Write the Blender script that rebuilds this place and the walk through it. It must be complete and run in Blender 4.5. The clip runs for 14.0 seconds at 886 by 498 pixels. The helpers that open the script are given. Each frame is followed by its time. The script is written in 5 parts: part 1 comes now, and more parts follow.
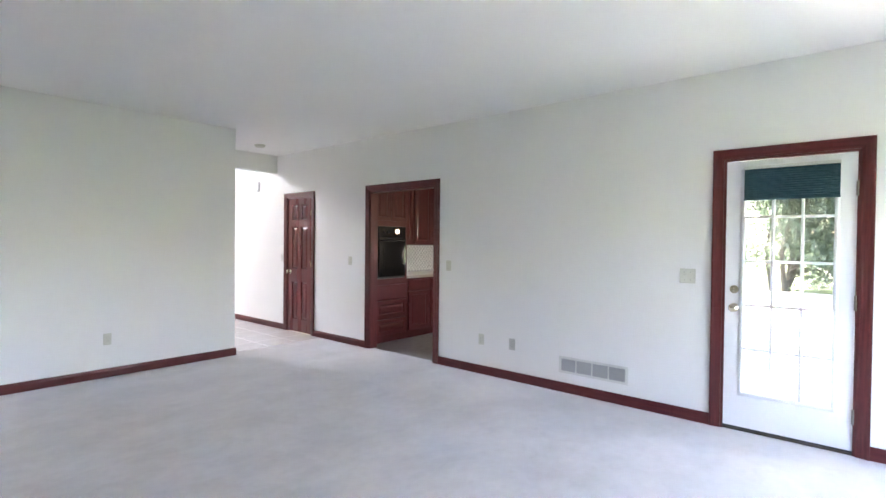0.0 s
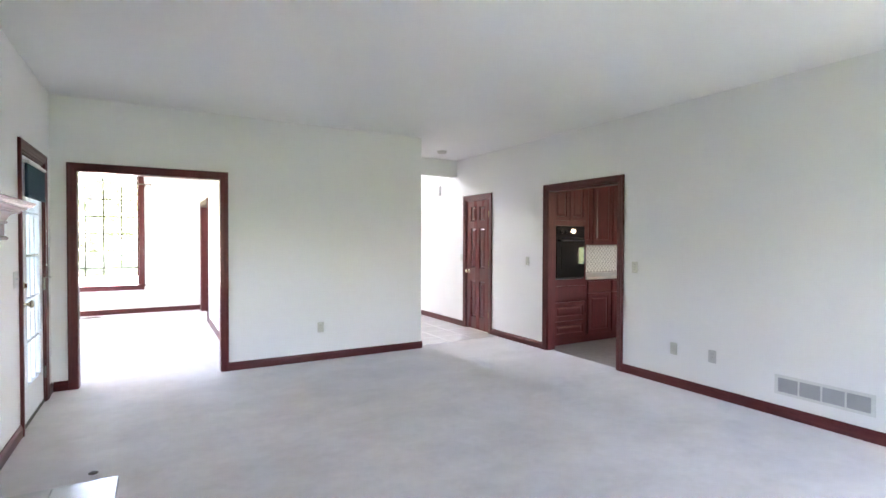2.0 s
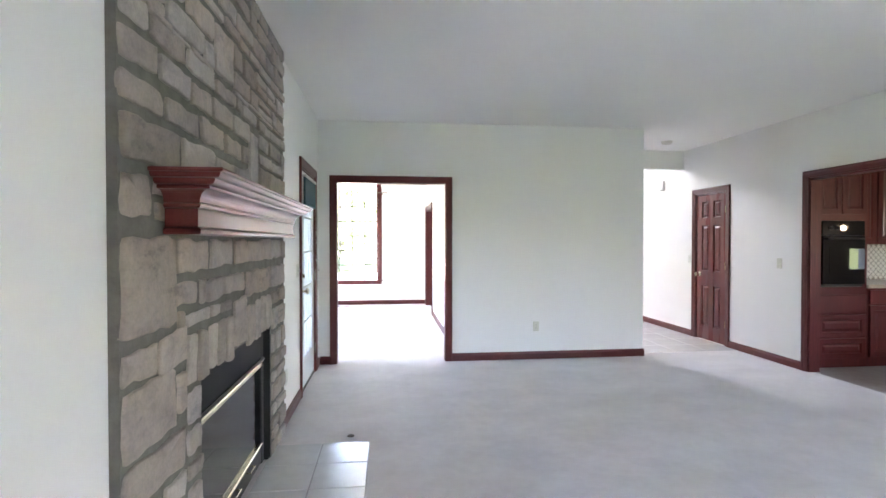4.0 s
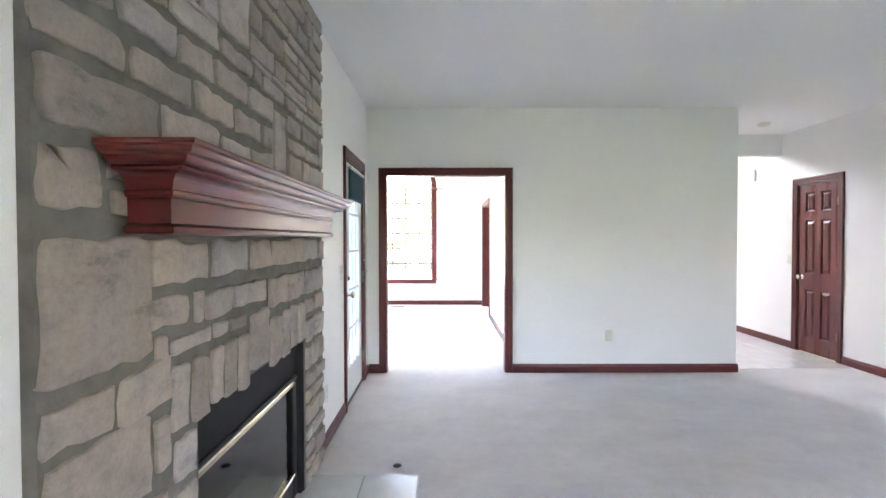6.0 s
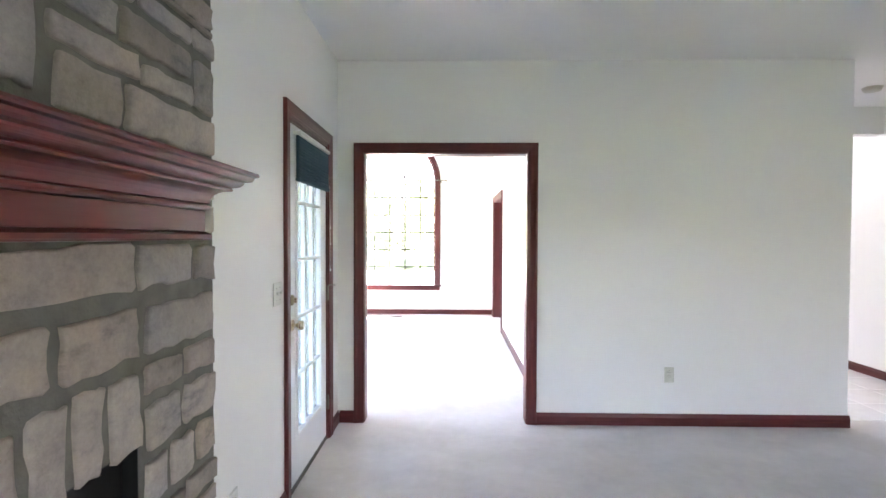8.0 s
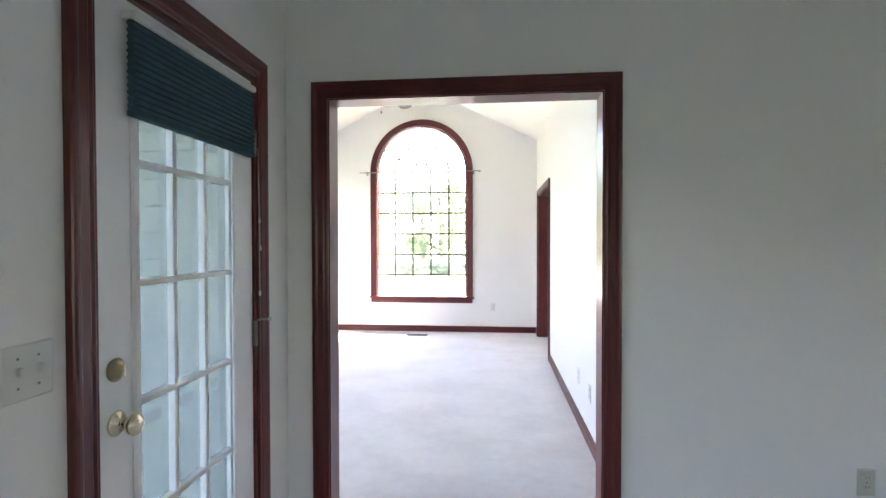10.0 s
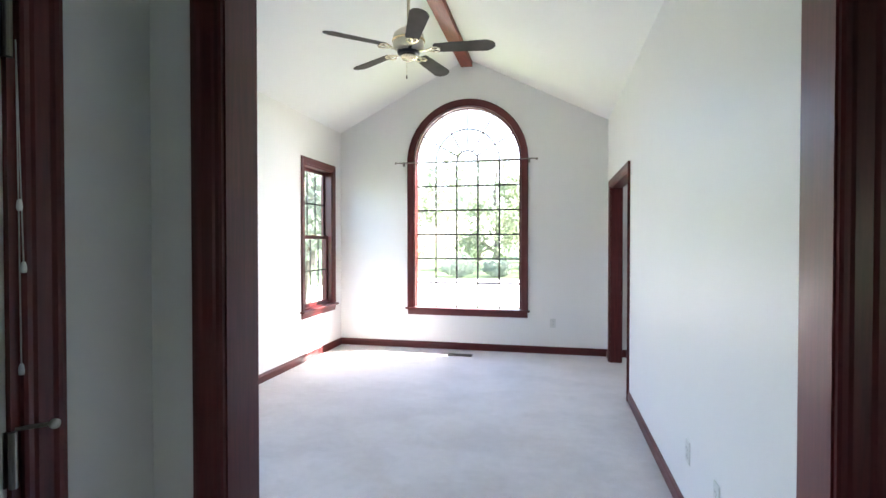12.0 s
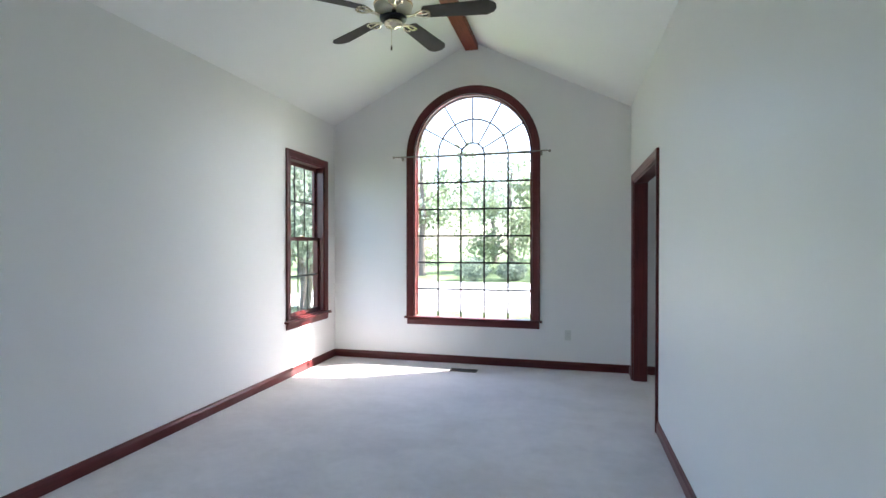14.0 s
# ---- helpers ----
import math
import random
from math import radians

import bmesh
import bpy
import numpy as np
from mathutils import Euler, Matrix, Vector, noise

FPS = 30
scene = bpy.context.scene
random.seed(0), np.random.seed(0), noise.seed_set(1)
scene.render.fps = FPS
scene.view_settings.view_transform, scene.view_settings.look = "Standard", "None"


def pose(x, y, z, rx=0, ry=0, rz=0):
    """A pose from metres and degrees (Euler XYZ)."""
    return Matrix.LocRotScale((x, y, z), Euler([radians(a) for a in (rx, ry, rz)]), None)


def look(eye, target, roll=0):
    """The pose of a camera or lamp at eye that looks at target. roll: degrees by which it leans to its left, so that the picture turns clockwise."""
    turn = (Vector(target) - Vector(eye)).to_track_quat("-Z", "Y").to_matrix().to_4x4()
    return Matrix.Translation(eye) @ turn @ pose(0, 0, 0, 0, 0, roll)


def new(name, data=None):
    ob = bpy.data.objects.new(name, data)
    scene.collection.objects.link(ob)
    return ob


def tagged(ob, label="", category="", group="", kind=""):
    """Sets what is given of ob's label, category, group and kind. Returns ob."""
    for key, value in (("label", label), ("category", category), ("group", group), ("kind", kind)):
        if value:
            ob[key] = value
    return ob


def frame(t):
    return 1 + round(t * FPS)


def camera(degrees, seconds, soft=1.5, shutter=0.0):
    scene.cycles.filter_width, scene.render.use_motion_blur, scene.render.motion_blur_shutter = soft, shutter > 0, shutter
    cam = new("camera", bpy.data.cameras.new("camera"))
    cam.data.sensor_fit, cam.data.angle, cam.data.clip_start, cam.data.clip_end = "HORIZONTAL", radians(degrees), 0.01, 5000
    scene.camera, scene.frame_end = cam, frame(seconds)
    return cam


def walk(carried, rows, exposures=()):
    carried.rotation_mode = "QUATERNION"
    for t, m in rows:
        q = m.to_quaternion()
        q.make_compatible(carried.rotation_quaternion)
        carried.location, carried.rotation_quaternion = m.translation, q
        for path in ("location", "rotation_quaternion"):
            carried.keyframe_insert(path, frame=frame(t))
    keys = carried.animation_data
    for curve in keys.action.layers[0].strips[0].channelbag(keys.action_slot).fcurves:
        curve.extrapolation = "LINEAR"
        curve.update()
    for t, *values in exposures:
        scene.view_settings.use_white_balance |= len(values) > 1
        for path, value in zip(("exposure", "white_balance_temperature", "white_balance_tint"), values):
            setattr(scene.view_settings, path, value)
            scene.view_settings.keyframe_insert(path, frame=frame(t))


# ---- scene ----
cam = camera(83.6, 14.0)
PATH = [
    (0, (0.146, -0.036, 1.399), (1.667, 1.263, 1.369), 0.6),
    (0.5, (0.147, -0.022, 1.403), (1.569, 1.384, 1.371), 0.4),
    (1, (0.136, -0.005, 1.378), (1.433, 1.518, 1.353), 0.3),
    (1.5, (0.113, 0.026, 1.401), (1.273, 1.654, 1.367), 0.2),
    (2, (0.087, 0.042, 1.406), (1.088, 1.774, 1.37), 0.2),
    (2.5, (0.073, 0.058, 1.399), (0.89, 1.883, 1.363), 0.2),
    (3, (0.05, 0.091, 1.379), (0.674, 1.991, 1.348), 0.1),
    (3.5, (0.029, 0.105, 1.373), (0.446, 2.061, 1.344), 0.1),
    (4, (0.009, 0.111, 1.372), (0.232, 2.098, 1.343), -0.0),
    (4.2, (0.007, 0.106, 1.372), (0.158, 2.101, 1.344), -0.1),
    (6.3, (0.05, 0.809, 1.39), (0.044, 2.808, 1.347), 0.0),
    (6.5, (0.064, 0.925, 1.398), (0.055, 2.925, 1.353), 0.1),
    (7, (0.078, 1.244, 1.408), (0.062, 3.244, 1.357), 0.1),
    (7.5, (0.08, 1.63, 1.41), (0.053, 3.629, 1.358), 0.2),
    (8, (0.111, 2.026, 1.406), (0.073, 4.025, 1.36), 0.2),
    (8.5, (0.134, 2.438, 1.399), (0.079, 4.436, 1.354), 0.3),
    (9, (0.158, 2.835, 1.408), (0.073, 4.833, 1.362), 0.4),
    (9.2, (0.175, 2.989, 1.399), (0.07, 4.986, 1.363), 0.3),
    (11.3, (0.201, 4.372, 1.386), (-0.155, 6.339, 1.355), -0.0),
    (11.5, (0.186, 4.508, 1.394), (-0.19, 6.472, 1.366), 0.1),
    (12, (0.18, 4.742, 1.407), (-0.249, 6.695, 1.377), 0.0),
    (12.5, (0.195, 4.934, 1.411), (-0.258, 6.882, 1.383), -0.0),
    (13, (0.205, 5.112, 1.407), (-0.263, 7.056, 1.382), 0.1),
    (13.5, (0.189, 5.277, 1.397), (-0.286, 7.22, 1.374), 0.1),
    (14, (0.204, 5.389, 1.4), (-0.289, 7.327, 1.381), 0.0),
]
walk(cam, [(t, look(eye, target, roll)) for t, eye, target, roll in PATH],
     [(0.0, 5.84, 6900, 23.7), (2.0, 5.92, 6950, 23.5), (4.2, 5.85, 6850, 22.5), (7.0, 6.08, 6950, 24), (8.5, 5.6, 7000, 24.5), (9.2, 5.15, 6900, 22.5), (11.3, 4.35, 6500, 18), (12.5, 3.75, 6250, 15), (13.5, 3.35, 6100, 13), (14.0, 3.2, 6050, 12)])
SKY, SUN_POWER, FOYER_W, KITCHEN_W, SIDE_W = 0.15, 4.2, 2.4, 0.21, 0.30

# ---- world, sun, window light, exposure ----
world = bpy.data.worlds.new("sky")
scene.world = world
world.use_nodes = True
wn = world.node_tree
sky = wn.nodes.new("ShaderNodeTexSky")
sky.sky_type = "NISHITA"
sky.sun_disc = False
SUN_TO = Vector((0.93, 0.53, 1.0)).normalized()
sky.sun_elevation = math.asin(SUN_TO.z)
sky.sun_rotation = math.atan2(SUN_TO.x, SUN_TO.y)
sky.air_density, sky.dust_density, sky.ozone_density = 1.0, 2.0, 1.0
bg = wn.nodes["Background"]
bg.inputs["Strength"].default_value = SKY
wn.links.new(sky.outputs["Color"], bg.inputs["Color"])
sun = new("sun", bpy.data.lights.new("sun", "SUN"))
sun.data.energy, sun.data.angle, sun.data.color = SUN_POWER, radians(0.6), (1.0, 0.95, 0.88)
sun.matrix_world = look(SUN_TO * 40, (0, 0, 0))


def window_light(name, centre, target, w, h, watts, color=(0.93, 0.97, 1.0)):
    """An area lamp for the sky's light, in an opening that no view shows."""
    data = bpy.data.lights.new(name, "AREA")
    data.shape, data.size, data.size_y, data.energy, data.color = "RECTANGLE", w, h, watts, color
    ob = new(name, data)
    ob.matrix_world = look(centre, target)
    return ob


# ---- materials ----
def material(name):
    m = bpy.data.materials.new(name)
    m.use_nodes = True
    return m, m.node_tree.nodes, m.node_tree.links, m.node_tree.nodes["Principled BSDF"]


def ramp(nodes, links, source, stops):
    r = nodes.new("ShaderNodeValToRGB")
    while len(r.color_ramp.elements) < len(stops):
        r.color_ramp.elements.new(0.5)
    for e, (p, c) in zip(r.color_ramp.elements, stops):
        e.position, e.color = p, (*c, 1)
    links.new(source, r.inputs["Fac"])
    return r.outputs["Color"]


def noise_tex(nodes, links, scale, detail=4, rough=0.55, stretch=None, coords="Object"):
    co = nodes.new("ShaderNodeTexCoord")
    n = nodes.new("ShaderNodeTexNoise")
    n.inputs["Scale"].default_value, n.inputs["Detail"].default_value, n.inputs["Roughness"].default_value = scale, detail, rough
    if stretch:
        mp = nodes.new("ShaderNodeMapping")
        mp.inputs["Scale"].default_value = stretch
        links.new(co.outputs[coords], mp.inputs["Vector"])
        links.new(mp.outputs["Vector"], n.inputs["Vector"])
    else:
        links.new(co.outputs[coords], n.inputs["Vector"])
    return n.outputs["Fac"]


def bump(nodes, links, bsdf, height, strength, dist):
    b = nodes.new("ShaderNodeBump")
    b.inputs["Strength"].default_value, b.inputs["Distance"].default_value = strength, dist
    links.new(height, b.inputs["Height"])
    if bsdf.inputs["Normal"].is_linked:
        links.new(bsdf.inputs["Normal"].links[0].from_socket, b.inputs["Normal"])
    links.new(b.outputs["Normal"], bsdf.inputs["Normal"])


def mix(nodes, links, fac, a, b, kind="MIX"):
    m = nodes.new("ShaderNodeMix")
    m.data_type, m.blend_type = "RGBA", kind
    for sock, v in ((m.inputs[0], fac), (m.inputs[6], a), (m.inputs[7], b)):
        if isinstance(v, (int, float)):
            sock.default_value = v
        elif isinstance(v, tuple):
            sock.default_value = (*v, 1)
        else:
            links.new(v, sock)
    return m.outputs[2]


def plain(name, color, rough=0.5, metal=0.0, vary=0.06, scale=6.0, grain=0.0, grain_scale=200.0, grain_dist=0.001, spec=0.5):
    m, n, l, b = material(name)
    lo = tuple(c * (1 - vary) for c in color)
    hi = tuple(min(1, c * (1 + vary)) for c in color)
    l.new(ramp(n, l, noise_tex(n, l, scale, 5), [(0.3, lo), (0.7, hi)]), b.inputs["Base Color"])
    b.inputs["Roughness"].default_value, b.inputs["Metallic"].default_value = rough, metal
    b.inputs["Specular IOR Level"].default_value = spec
    if grain:
        bump(n, l, b, noise_tex(n, l, grain_scale, 3), grain, grain_dist)
    return m


def wood(name, dark, mid, light, rough=0.34, along="Z", coat=0.18, relief=0.03):
    """Stained wood with long grain along one axis of the mesh."""
    m, n, l, b = material(name)
    st = {"Z": (28, 28, 1.6), "Y": (28, 1.6, 28), "X": (1.6, 28, 28)}[along]
    fine = noise_tex(n, l, 3.0, 8, 0.65, st)
    broad = noise_tex(n, l, 1.3, 3, 0.5, tuple(s * 0.25 for s in st))
    base = ramp(n, l, fine, [(0.28, dark), (0.5, mid), (0.75, light)])
    shade = ramp(n, l, broad, [(0.3, (0.87, 0.87, 0.87)), (0.7, (1.0, 1.0, 1.0))])
    info = n.new("ShaderNodeObjectInfo")
    tone = ramp(n, l, info.outputs["Random"], [(0.0, (0.86, 0.86, 0.86)), (1.0, (1.0, 1.0, 1.0))])
    l.new(mix(n, l, 1.0, mix(n, l, 1.0, base, shade, "MULTIPLY"), tone, "MULTIPLY"), b.inputs["Base Color"])
    l.new(ramp(n, l, broad, [(0.2, (rough - 0.015,) * 3), (0.8, (rough + 0.03,) * 3)]), b.inputs["Roughness"])
    b.inputs["Coat Weight"].default_value, b.inputs["Coat Roughness"].default_value = coat, 0.18
    b.inputs["Specular IOR Level"].default_value = 0.32
    if relief:
        bump(n, l, b, fine, relief, 0.0004)
    return m


def wall_paint(name, color, rough=0.55):
    m, n, l, b = material(name)
    a = noise_tex(n, l, 0.9, 4)
    lo, hi = tuple(c * 0.975 for c in color), color
    l.new(ramp(n, l, a, [(0.3, lo), (0.7, hi)]), b.inputs["Base Color"])
    b.inputs["Roughness"].default_value = rough
    b.inputs["Specular IOR Level"].default_value = 0.35
    bump(n, l, b, noise_tex(n, l, 420, 3), 0.10, 0.0008)
    bump(n, l, b, noise_tex(n, l, 4, 3), 0.06, 0.004)
    return m


PAINT = wall_paint("wall_paint", (0.815, 0.812, 0.798), 0.42)
CEIL = wall_paint("ceiling_paint", (0.88, 0.88, 0.87), 0.9)
CHERRY = ((0.075, 0.0130, 0.0130), (0.112, 0.0200, 0.0195), (0.155, 0.0300, 0.0275))
WOOD_Z = wood("cherry_upright", *CHERRY, along="Z")
WOOD_Y = wood("cherry_along_y", *CHERRY, along="Y")
WOOD_X = wood("cherry_along_x", *CHERRY, along="X")
MANTEL = wood("mantel_cherry", (0.125, 0.020, 0.017), (0.145, 0.0245, 0.0205), (0.168, 0.030, 0.025), 0.34, "Y", 0.55, 0.0)
BEAM = wood("beam_cherry", (0.16, 0.03, 0.018), (0.27, 0.052, 0.03), (0.36, 0.08, 0.045), 0.45, "Y", 0.1)
CAB = wood("cabinet_cherry", (0.070, 0.0078, 0.0075), (0.100, 0.0118, 0.0105), (0.135, 0.0165, 0.014), 0.42, "Z", 0.15)
DOORWOOD = wood("door_cherry", (0.095, 0.012, 0.011), (0.14, 0.019, 0.017), (0.19, 0.028, 0.023), 0.27, "Z", 0.45)


def carpet_material():
    m, n, l, b = material("carpet")
    fibre = noise_tex(n, l, 330, 3, 0.7)
    tuft = noise_tex(n, l, 60, 4, 0.6)
    brush = noise_tex(n, l, 1.9, 6, 0.62, (1.0, 1.25, 1.0))
    wear = noise_tex(n, l, 13.0, 6, 0.66)
    c = ramp(n, l, fibre, [(0.25, (0.58, 0.545, 0.53)), (0.75, (0.77, 0.73, 0.715))])
    c = mix(n, l, 1.0, c, ramp(n, l, brush, [(0.36, (0.87, 0.865, 0.86)), (0.60, (1, 1, 1))]), "MULTIPLY")
    c = mix(n, l, 1.0, c, ramp(n, l, wear, [(0.3, (0.91, 0.905, 0.90)), (0.68, (1, 1, 1))]), "MULTIPLY")
    l.new(c, b.inputs["Base Color"])
    b.inputs["Roughness"].default_value = 0.95
    b.inputs["Specular IOR Level"].default_value = 0.1
    b.inputs["Sheen Weight"].default_value, b.inputs["Sheen Roughness"].default_value = 0.5, 0.4
    bump(n, l, b, tuft, 0.5, 0.006)
    bump(n, l, b, fibre, 0.4, 0.003)
    return m


CARPET = carpet_material()


def stone_material():
    m, n, l, b = material("limestone")
    info = n.new("ShaderNodeObjectInfo")
    tone = ramp(n, l, info.outputs["Random"], [(0.0, (0.275, 0.244, 0.216)), (0.25, (0.355, 0.312, 0.277)), (0.5, (0.38, 0.325, 0.283)), (0.75, (0.415, 0.378, 0.35)), (1.0, (0.32, 0.296, 0.28))])
    blotch = noise_tex(n, l, 9, 8, 0.74)
    fine = noise_tex(n, l, 70, 6, 0.7)
    vein = noise_tex(n, l, 4.5, 7, 0.7, (1, 1.0, 2.6))
    stain = noise_tex(n, l, 3.2, 4, 0.6)
    c = mix(n, l, 1.0, tone, ramp(n, l, blotch, [(0.28, (0.72, 0.73, 0.75)), (0.5, (1, 1, 1)), (0.75, (1.15, 1.11, 1.06))]), "MULTIPLY")
    c = mix(n, l, 1.0, c, ramp(n, l, fine, [(0.2, (0.82, 0.82, 0.82)), (0.6, (1.05, 1.05, 1.05))]), "MULTIPLY")
    c = mix(n, l, 1.0, c, ramp(n, l, vein, [(0.30, (0.62, 0.65, 0.70)), (0.40, (0.92, 0.93, 0.95)), (0.47, (1, 1, 1))]), "MULTIPLY")
    c = mix(n, l, 1.0, c, ramp(n, l, stain, [(0.34, (0.82, 0.84, 0.87)), (0.5, (1, 1, 1)), (0.68, (1.08, 1.02, 0.95))]), "MULTIPLY")
    l.new(c, b.inputs["Base Color"])
    b.inputs["Roughness"].default_value = 0.85
    b.inputs["Specular IOR Level"].default_value = 0.25
    bump(n, l, b, blotch, 0.55, 0.014)
    bump(n, l, b, fine, 0.35, 0.004)
    return m


STONE = stone_material()
MORTAR = plain("mortar", (0.165, 0.158, 0.142), 0.95, vary=0.18, scale=14, grain=0.6, grain_scale=90, grain_dist=0.005, spec=0.2)
HEARTH = plain("hearth_tile", (0.63, 0.64, 0.62), 0.22, vary=0.05, scale=9, grain=0.05, grain_scale=40)
GROUT = plain("grout", (0.36, 0.36, 0.34), 0.9, vary=0.1, scale=30, grain=0.3)
PALE_GROUT = plain("pale_grout", (0.64, 0.63, 0.62), 0.8, vary=0.08, scale=30)
FOYER_TILE = plain("foyer_tile", (0.69, 0.68, 0.67), 0.18, vary=0.05, scale=5, grain=0.04, grain_scale=30)
VINYL = plain("kitchen_vinyl", (0.30, 0.275, 0.25), 0.45, vary=0.14, scale=12, grain=0.1, grain_scale=80)
DOOR_WHITE = plain("door_white", (0.78, 0.79, 0.80), 0.32, vary=0.02, scale=3)
PLATE = plain("almond_plate", (0.60, 0.60, 0.52), 0.4, vary=0.03)
PLATE_WHITE = plain("white_plate", (0.66, 0.67, 0.64), 0.4, vary=0.03)
SLOT = plain("slot_dark", (0.08, 0.08, 0.075), 0.6)
BRASS = plain("brass", (0.72, 0.56, 0.30), 0.22, 1.0, 0.08, 20)
SPLASH_GROUT = plain("splash_grout", (0.36, 0.33, 0.28), 0.9, vary=0.1, scale=30)
DULL_BRASS = plain("dull_brass", (0.34, 0.30, 0.20), 0.35, 1.0, 0.08, 20)
PALE_BRASS = plain("pale_brass", (0.80, 0.72, 0.55), 0.20, 1.0, 0.06, 20)
NICKEL = plain("nickel", (0.24, 0.225, 0.20), 0.35, 1.0, 0.06, 20)
TEAL = plain("teal_fabric", (0.040, 0.088, 0.110), 0.85, vary=0.12, scale=30, grain=0.4, grain_scale=500, grain_dist=0.0006, spec=0.2)
BLACK = plain("black_metal", (0.014, 0.014, 0.016), 0.38, vary=0.2, scale=12, grain=0.08)
HOOD = plain("hood_black", (0.010, 0.010, 0.011), 0.6, vary=0.2, scale=12, grain=0.08, spec=0.2)
SOOT = plain("firebrick_soot", (0.03, 0.029, 0.028), 0.9, vary=0.3, scale=10, grain=0.5, grain_scale=60, grain_dist=0.004)
OVEN_BLACK = plain("oven_black", (0.005, 0.005, 0.006), 0.03, vary=0.1, spec=0.35)
LEAD = plain("dark_came", (0.035, 0.033, 0.03), 0.5, 0.3, 0.1)
BLADE = plain("fan_blade", (0.10, 0.088, 0.082), 0.75, vary=0.12, scale=10, grain=0.08, grain_scale=60, spec=0.15)
IVORY = plain("ivory_metal", (0.62, 0.57, 0.44), 0.3, 0.35, 0.06, 8)
GRILLE = plain("grille_grey", (0.40, 0.41, 0.42), 0.5, vary=0.05)
PLATE_GREY = plain("grey_plate", (0.50, 0.50, 0.48), 0.4, vary=0.03)
REGISTER = plain("register_brown", (0.075, 0.06, 0.05), 0.45, 0.5, 0.1)
SIDING = plain("vinyl_siding", (0.69, 0.70, 0.69), 0.5, vary=0.03, scale=3, grain=0.12, grain_scale=60)
COUNTER = plain("counter_laminate", (0.42, 0.36, 0.29), 0.3, vary=0.06, scale=60)
BACKTILE = plain("splash_tile", (0.80, 0.77, 0.70), 0.25, vary=0.04, scale=10)
DECK = plain("deck_boards", (0.42, 0.40, 0.37), 0.8, vary=0.15, scale=6, grain=0.3, grain_scale=40, grain_dist=0.003)
CONCRETE = plain("drive_concrete", (0.52, 0.51, 0.48), 0.9, vary=0.1, scale=2, grain=0.3, grain_scale=50, grain_dist=0.004)
GRASS = plain("lawn_grass", (0.125, 0.165, 0.07), 0.9, vary=0.35, scale=1.4, grain=0.8, grain_scale=40, grain_dist=0.03, spec=0.15)
BARK = plain("bark", (0.16, 0.135, 0.115), 0.95, vary=0.35, scale=14, grain=0.9, grain_scale=25, grain_dist=0.02, spec=0.1)
ROOFING = plain("far_roof", (0.17, 0.165, 0.165), 0.9, vary=0.15, scale=4, grain=0.4)


def leaf_material(name, lo, hi):
    m, n, l, b = material(name)
    geo = n.new("ShaderNodeNewGeometry")
    l.new(ramp(n, l, geo.outputs["Random Per Island"], [(0.0, lo), (1.0, hi)]), b.inputs["Base Color"])
    b.inputs["Roughness"].default_value = 0.55
    b.inputs["Transmission Weight"].default_value = 0.0
    tr = n.new("ShaderNodeBsdfTranslucent")
    tr.inputs["Color"].default_value = (*[c * 1.6 for c in hi], 1)
    ad = n.new("ShaderNodeMixShader")
    ad.inputs[0].default_value = 0.6
    l.new(b.outputs[0], ad.inputs[1])
    l.new(tr.outputs[0], ad.inputs[2])
    l.new(ad.outputs[0], n["Material Output"].inputs["Surface"])
    return m


LEAF_A = leaf_material("leaf_green", (0.115, 0.145, 0.08), (0.165, 0.20, 0.12))
LEAF_B = leaf_material("leaf_blue_green", (0.105, 0.132, 0.10), (0.15, 0.182, 0.138))


def glass_material(name, tint=(1, 1, 1), gloss=0.025, rough=0.0):
    """A thin pane: mostly clear, with a faint reflection that grows at grazing angles."""
    m, n, l, b = material(name)
    n.remove(b)
    tr = n.new("ShaderNodeBsdfTransparent")
    tr.inputs["Color"].default_value = (*tint, 1)
    gl = n.new("ShaderNodeBsdfGlossy")
    gl.inputs["Roughness"].default_value = rough
    lw = n.new("ShaderNodeLayerWeight")
    lw.inputs["Blend"].default_value = 0.5
    pw = n.new("ShaderNodeMath")
    pw.operation, pw.inputs[1].default_value = "POWER", 4.0
    l.new(lw.outputs["Facing"], pw.inputs[0])
    fr = n.new("ShaderNodeMath")
    fr.operation, fr.inputs[1].default_value, fr.inputs[2].default_value = "MULTIPLY_ADD", 0.55, gloss
    l.new(pw.outputs[0], fr.inputs[0])
    mx = n.new("ShaderNodeMixShader")
    l.new(fr.outputs[0], mx.inputs[0])
    l.new(tr.outputs[0], mx.inputs[1])
    l.new(gl.outputs[0], mx.inputs[2])
    l.new(mx.outputs[0], n["Material Output"].inputs["Surface"])
    return m


PANE = glass_material("window_glass")
# door panes carry a grey tint that dims outdoor light, the patio's less
DIM_DOOR_GLASS = glass_material("dim_door_glass", (0.37, 0.385, 0.38))
DIM_PATIO_GLASS = glass_material("dim_patio_glass", (0.60, 0.62, 0.62))
FIREGLASS = glass_material("smoked_glass", (0.10, 0.10, 0.11), 0.15)

# ---- mesh helpers ----


def part(name, bm, mat, parent=None, label="", smooth=False):
    """Links a bmesh as one mesh object, under a thing or a part."""
    me = bpy.data.meshes.new(name)
    bm.to_mesh(me)
    bm.free()
    if smooth:
        for p in me.polygons:
            p.use_smooth = True
    if mat:
        me.materials.append(mat)
    ob = new(name, me)
    if parent:
        ob.parent = parent
    if label:
        ob["label"] = label
    return ob


def empty(name, at=(0, 0, 0), turn=0):
    ob = new(name)
    ob.matrix_world = pose(*at, 0, 0, turn)
    ob.empty_display_size = 0.1
    return ob


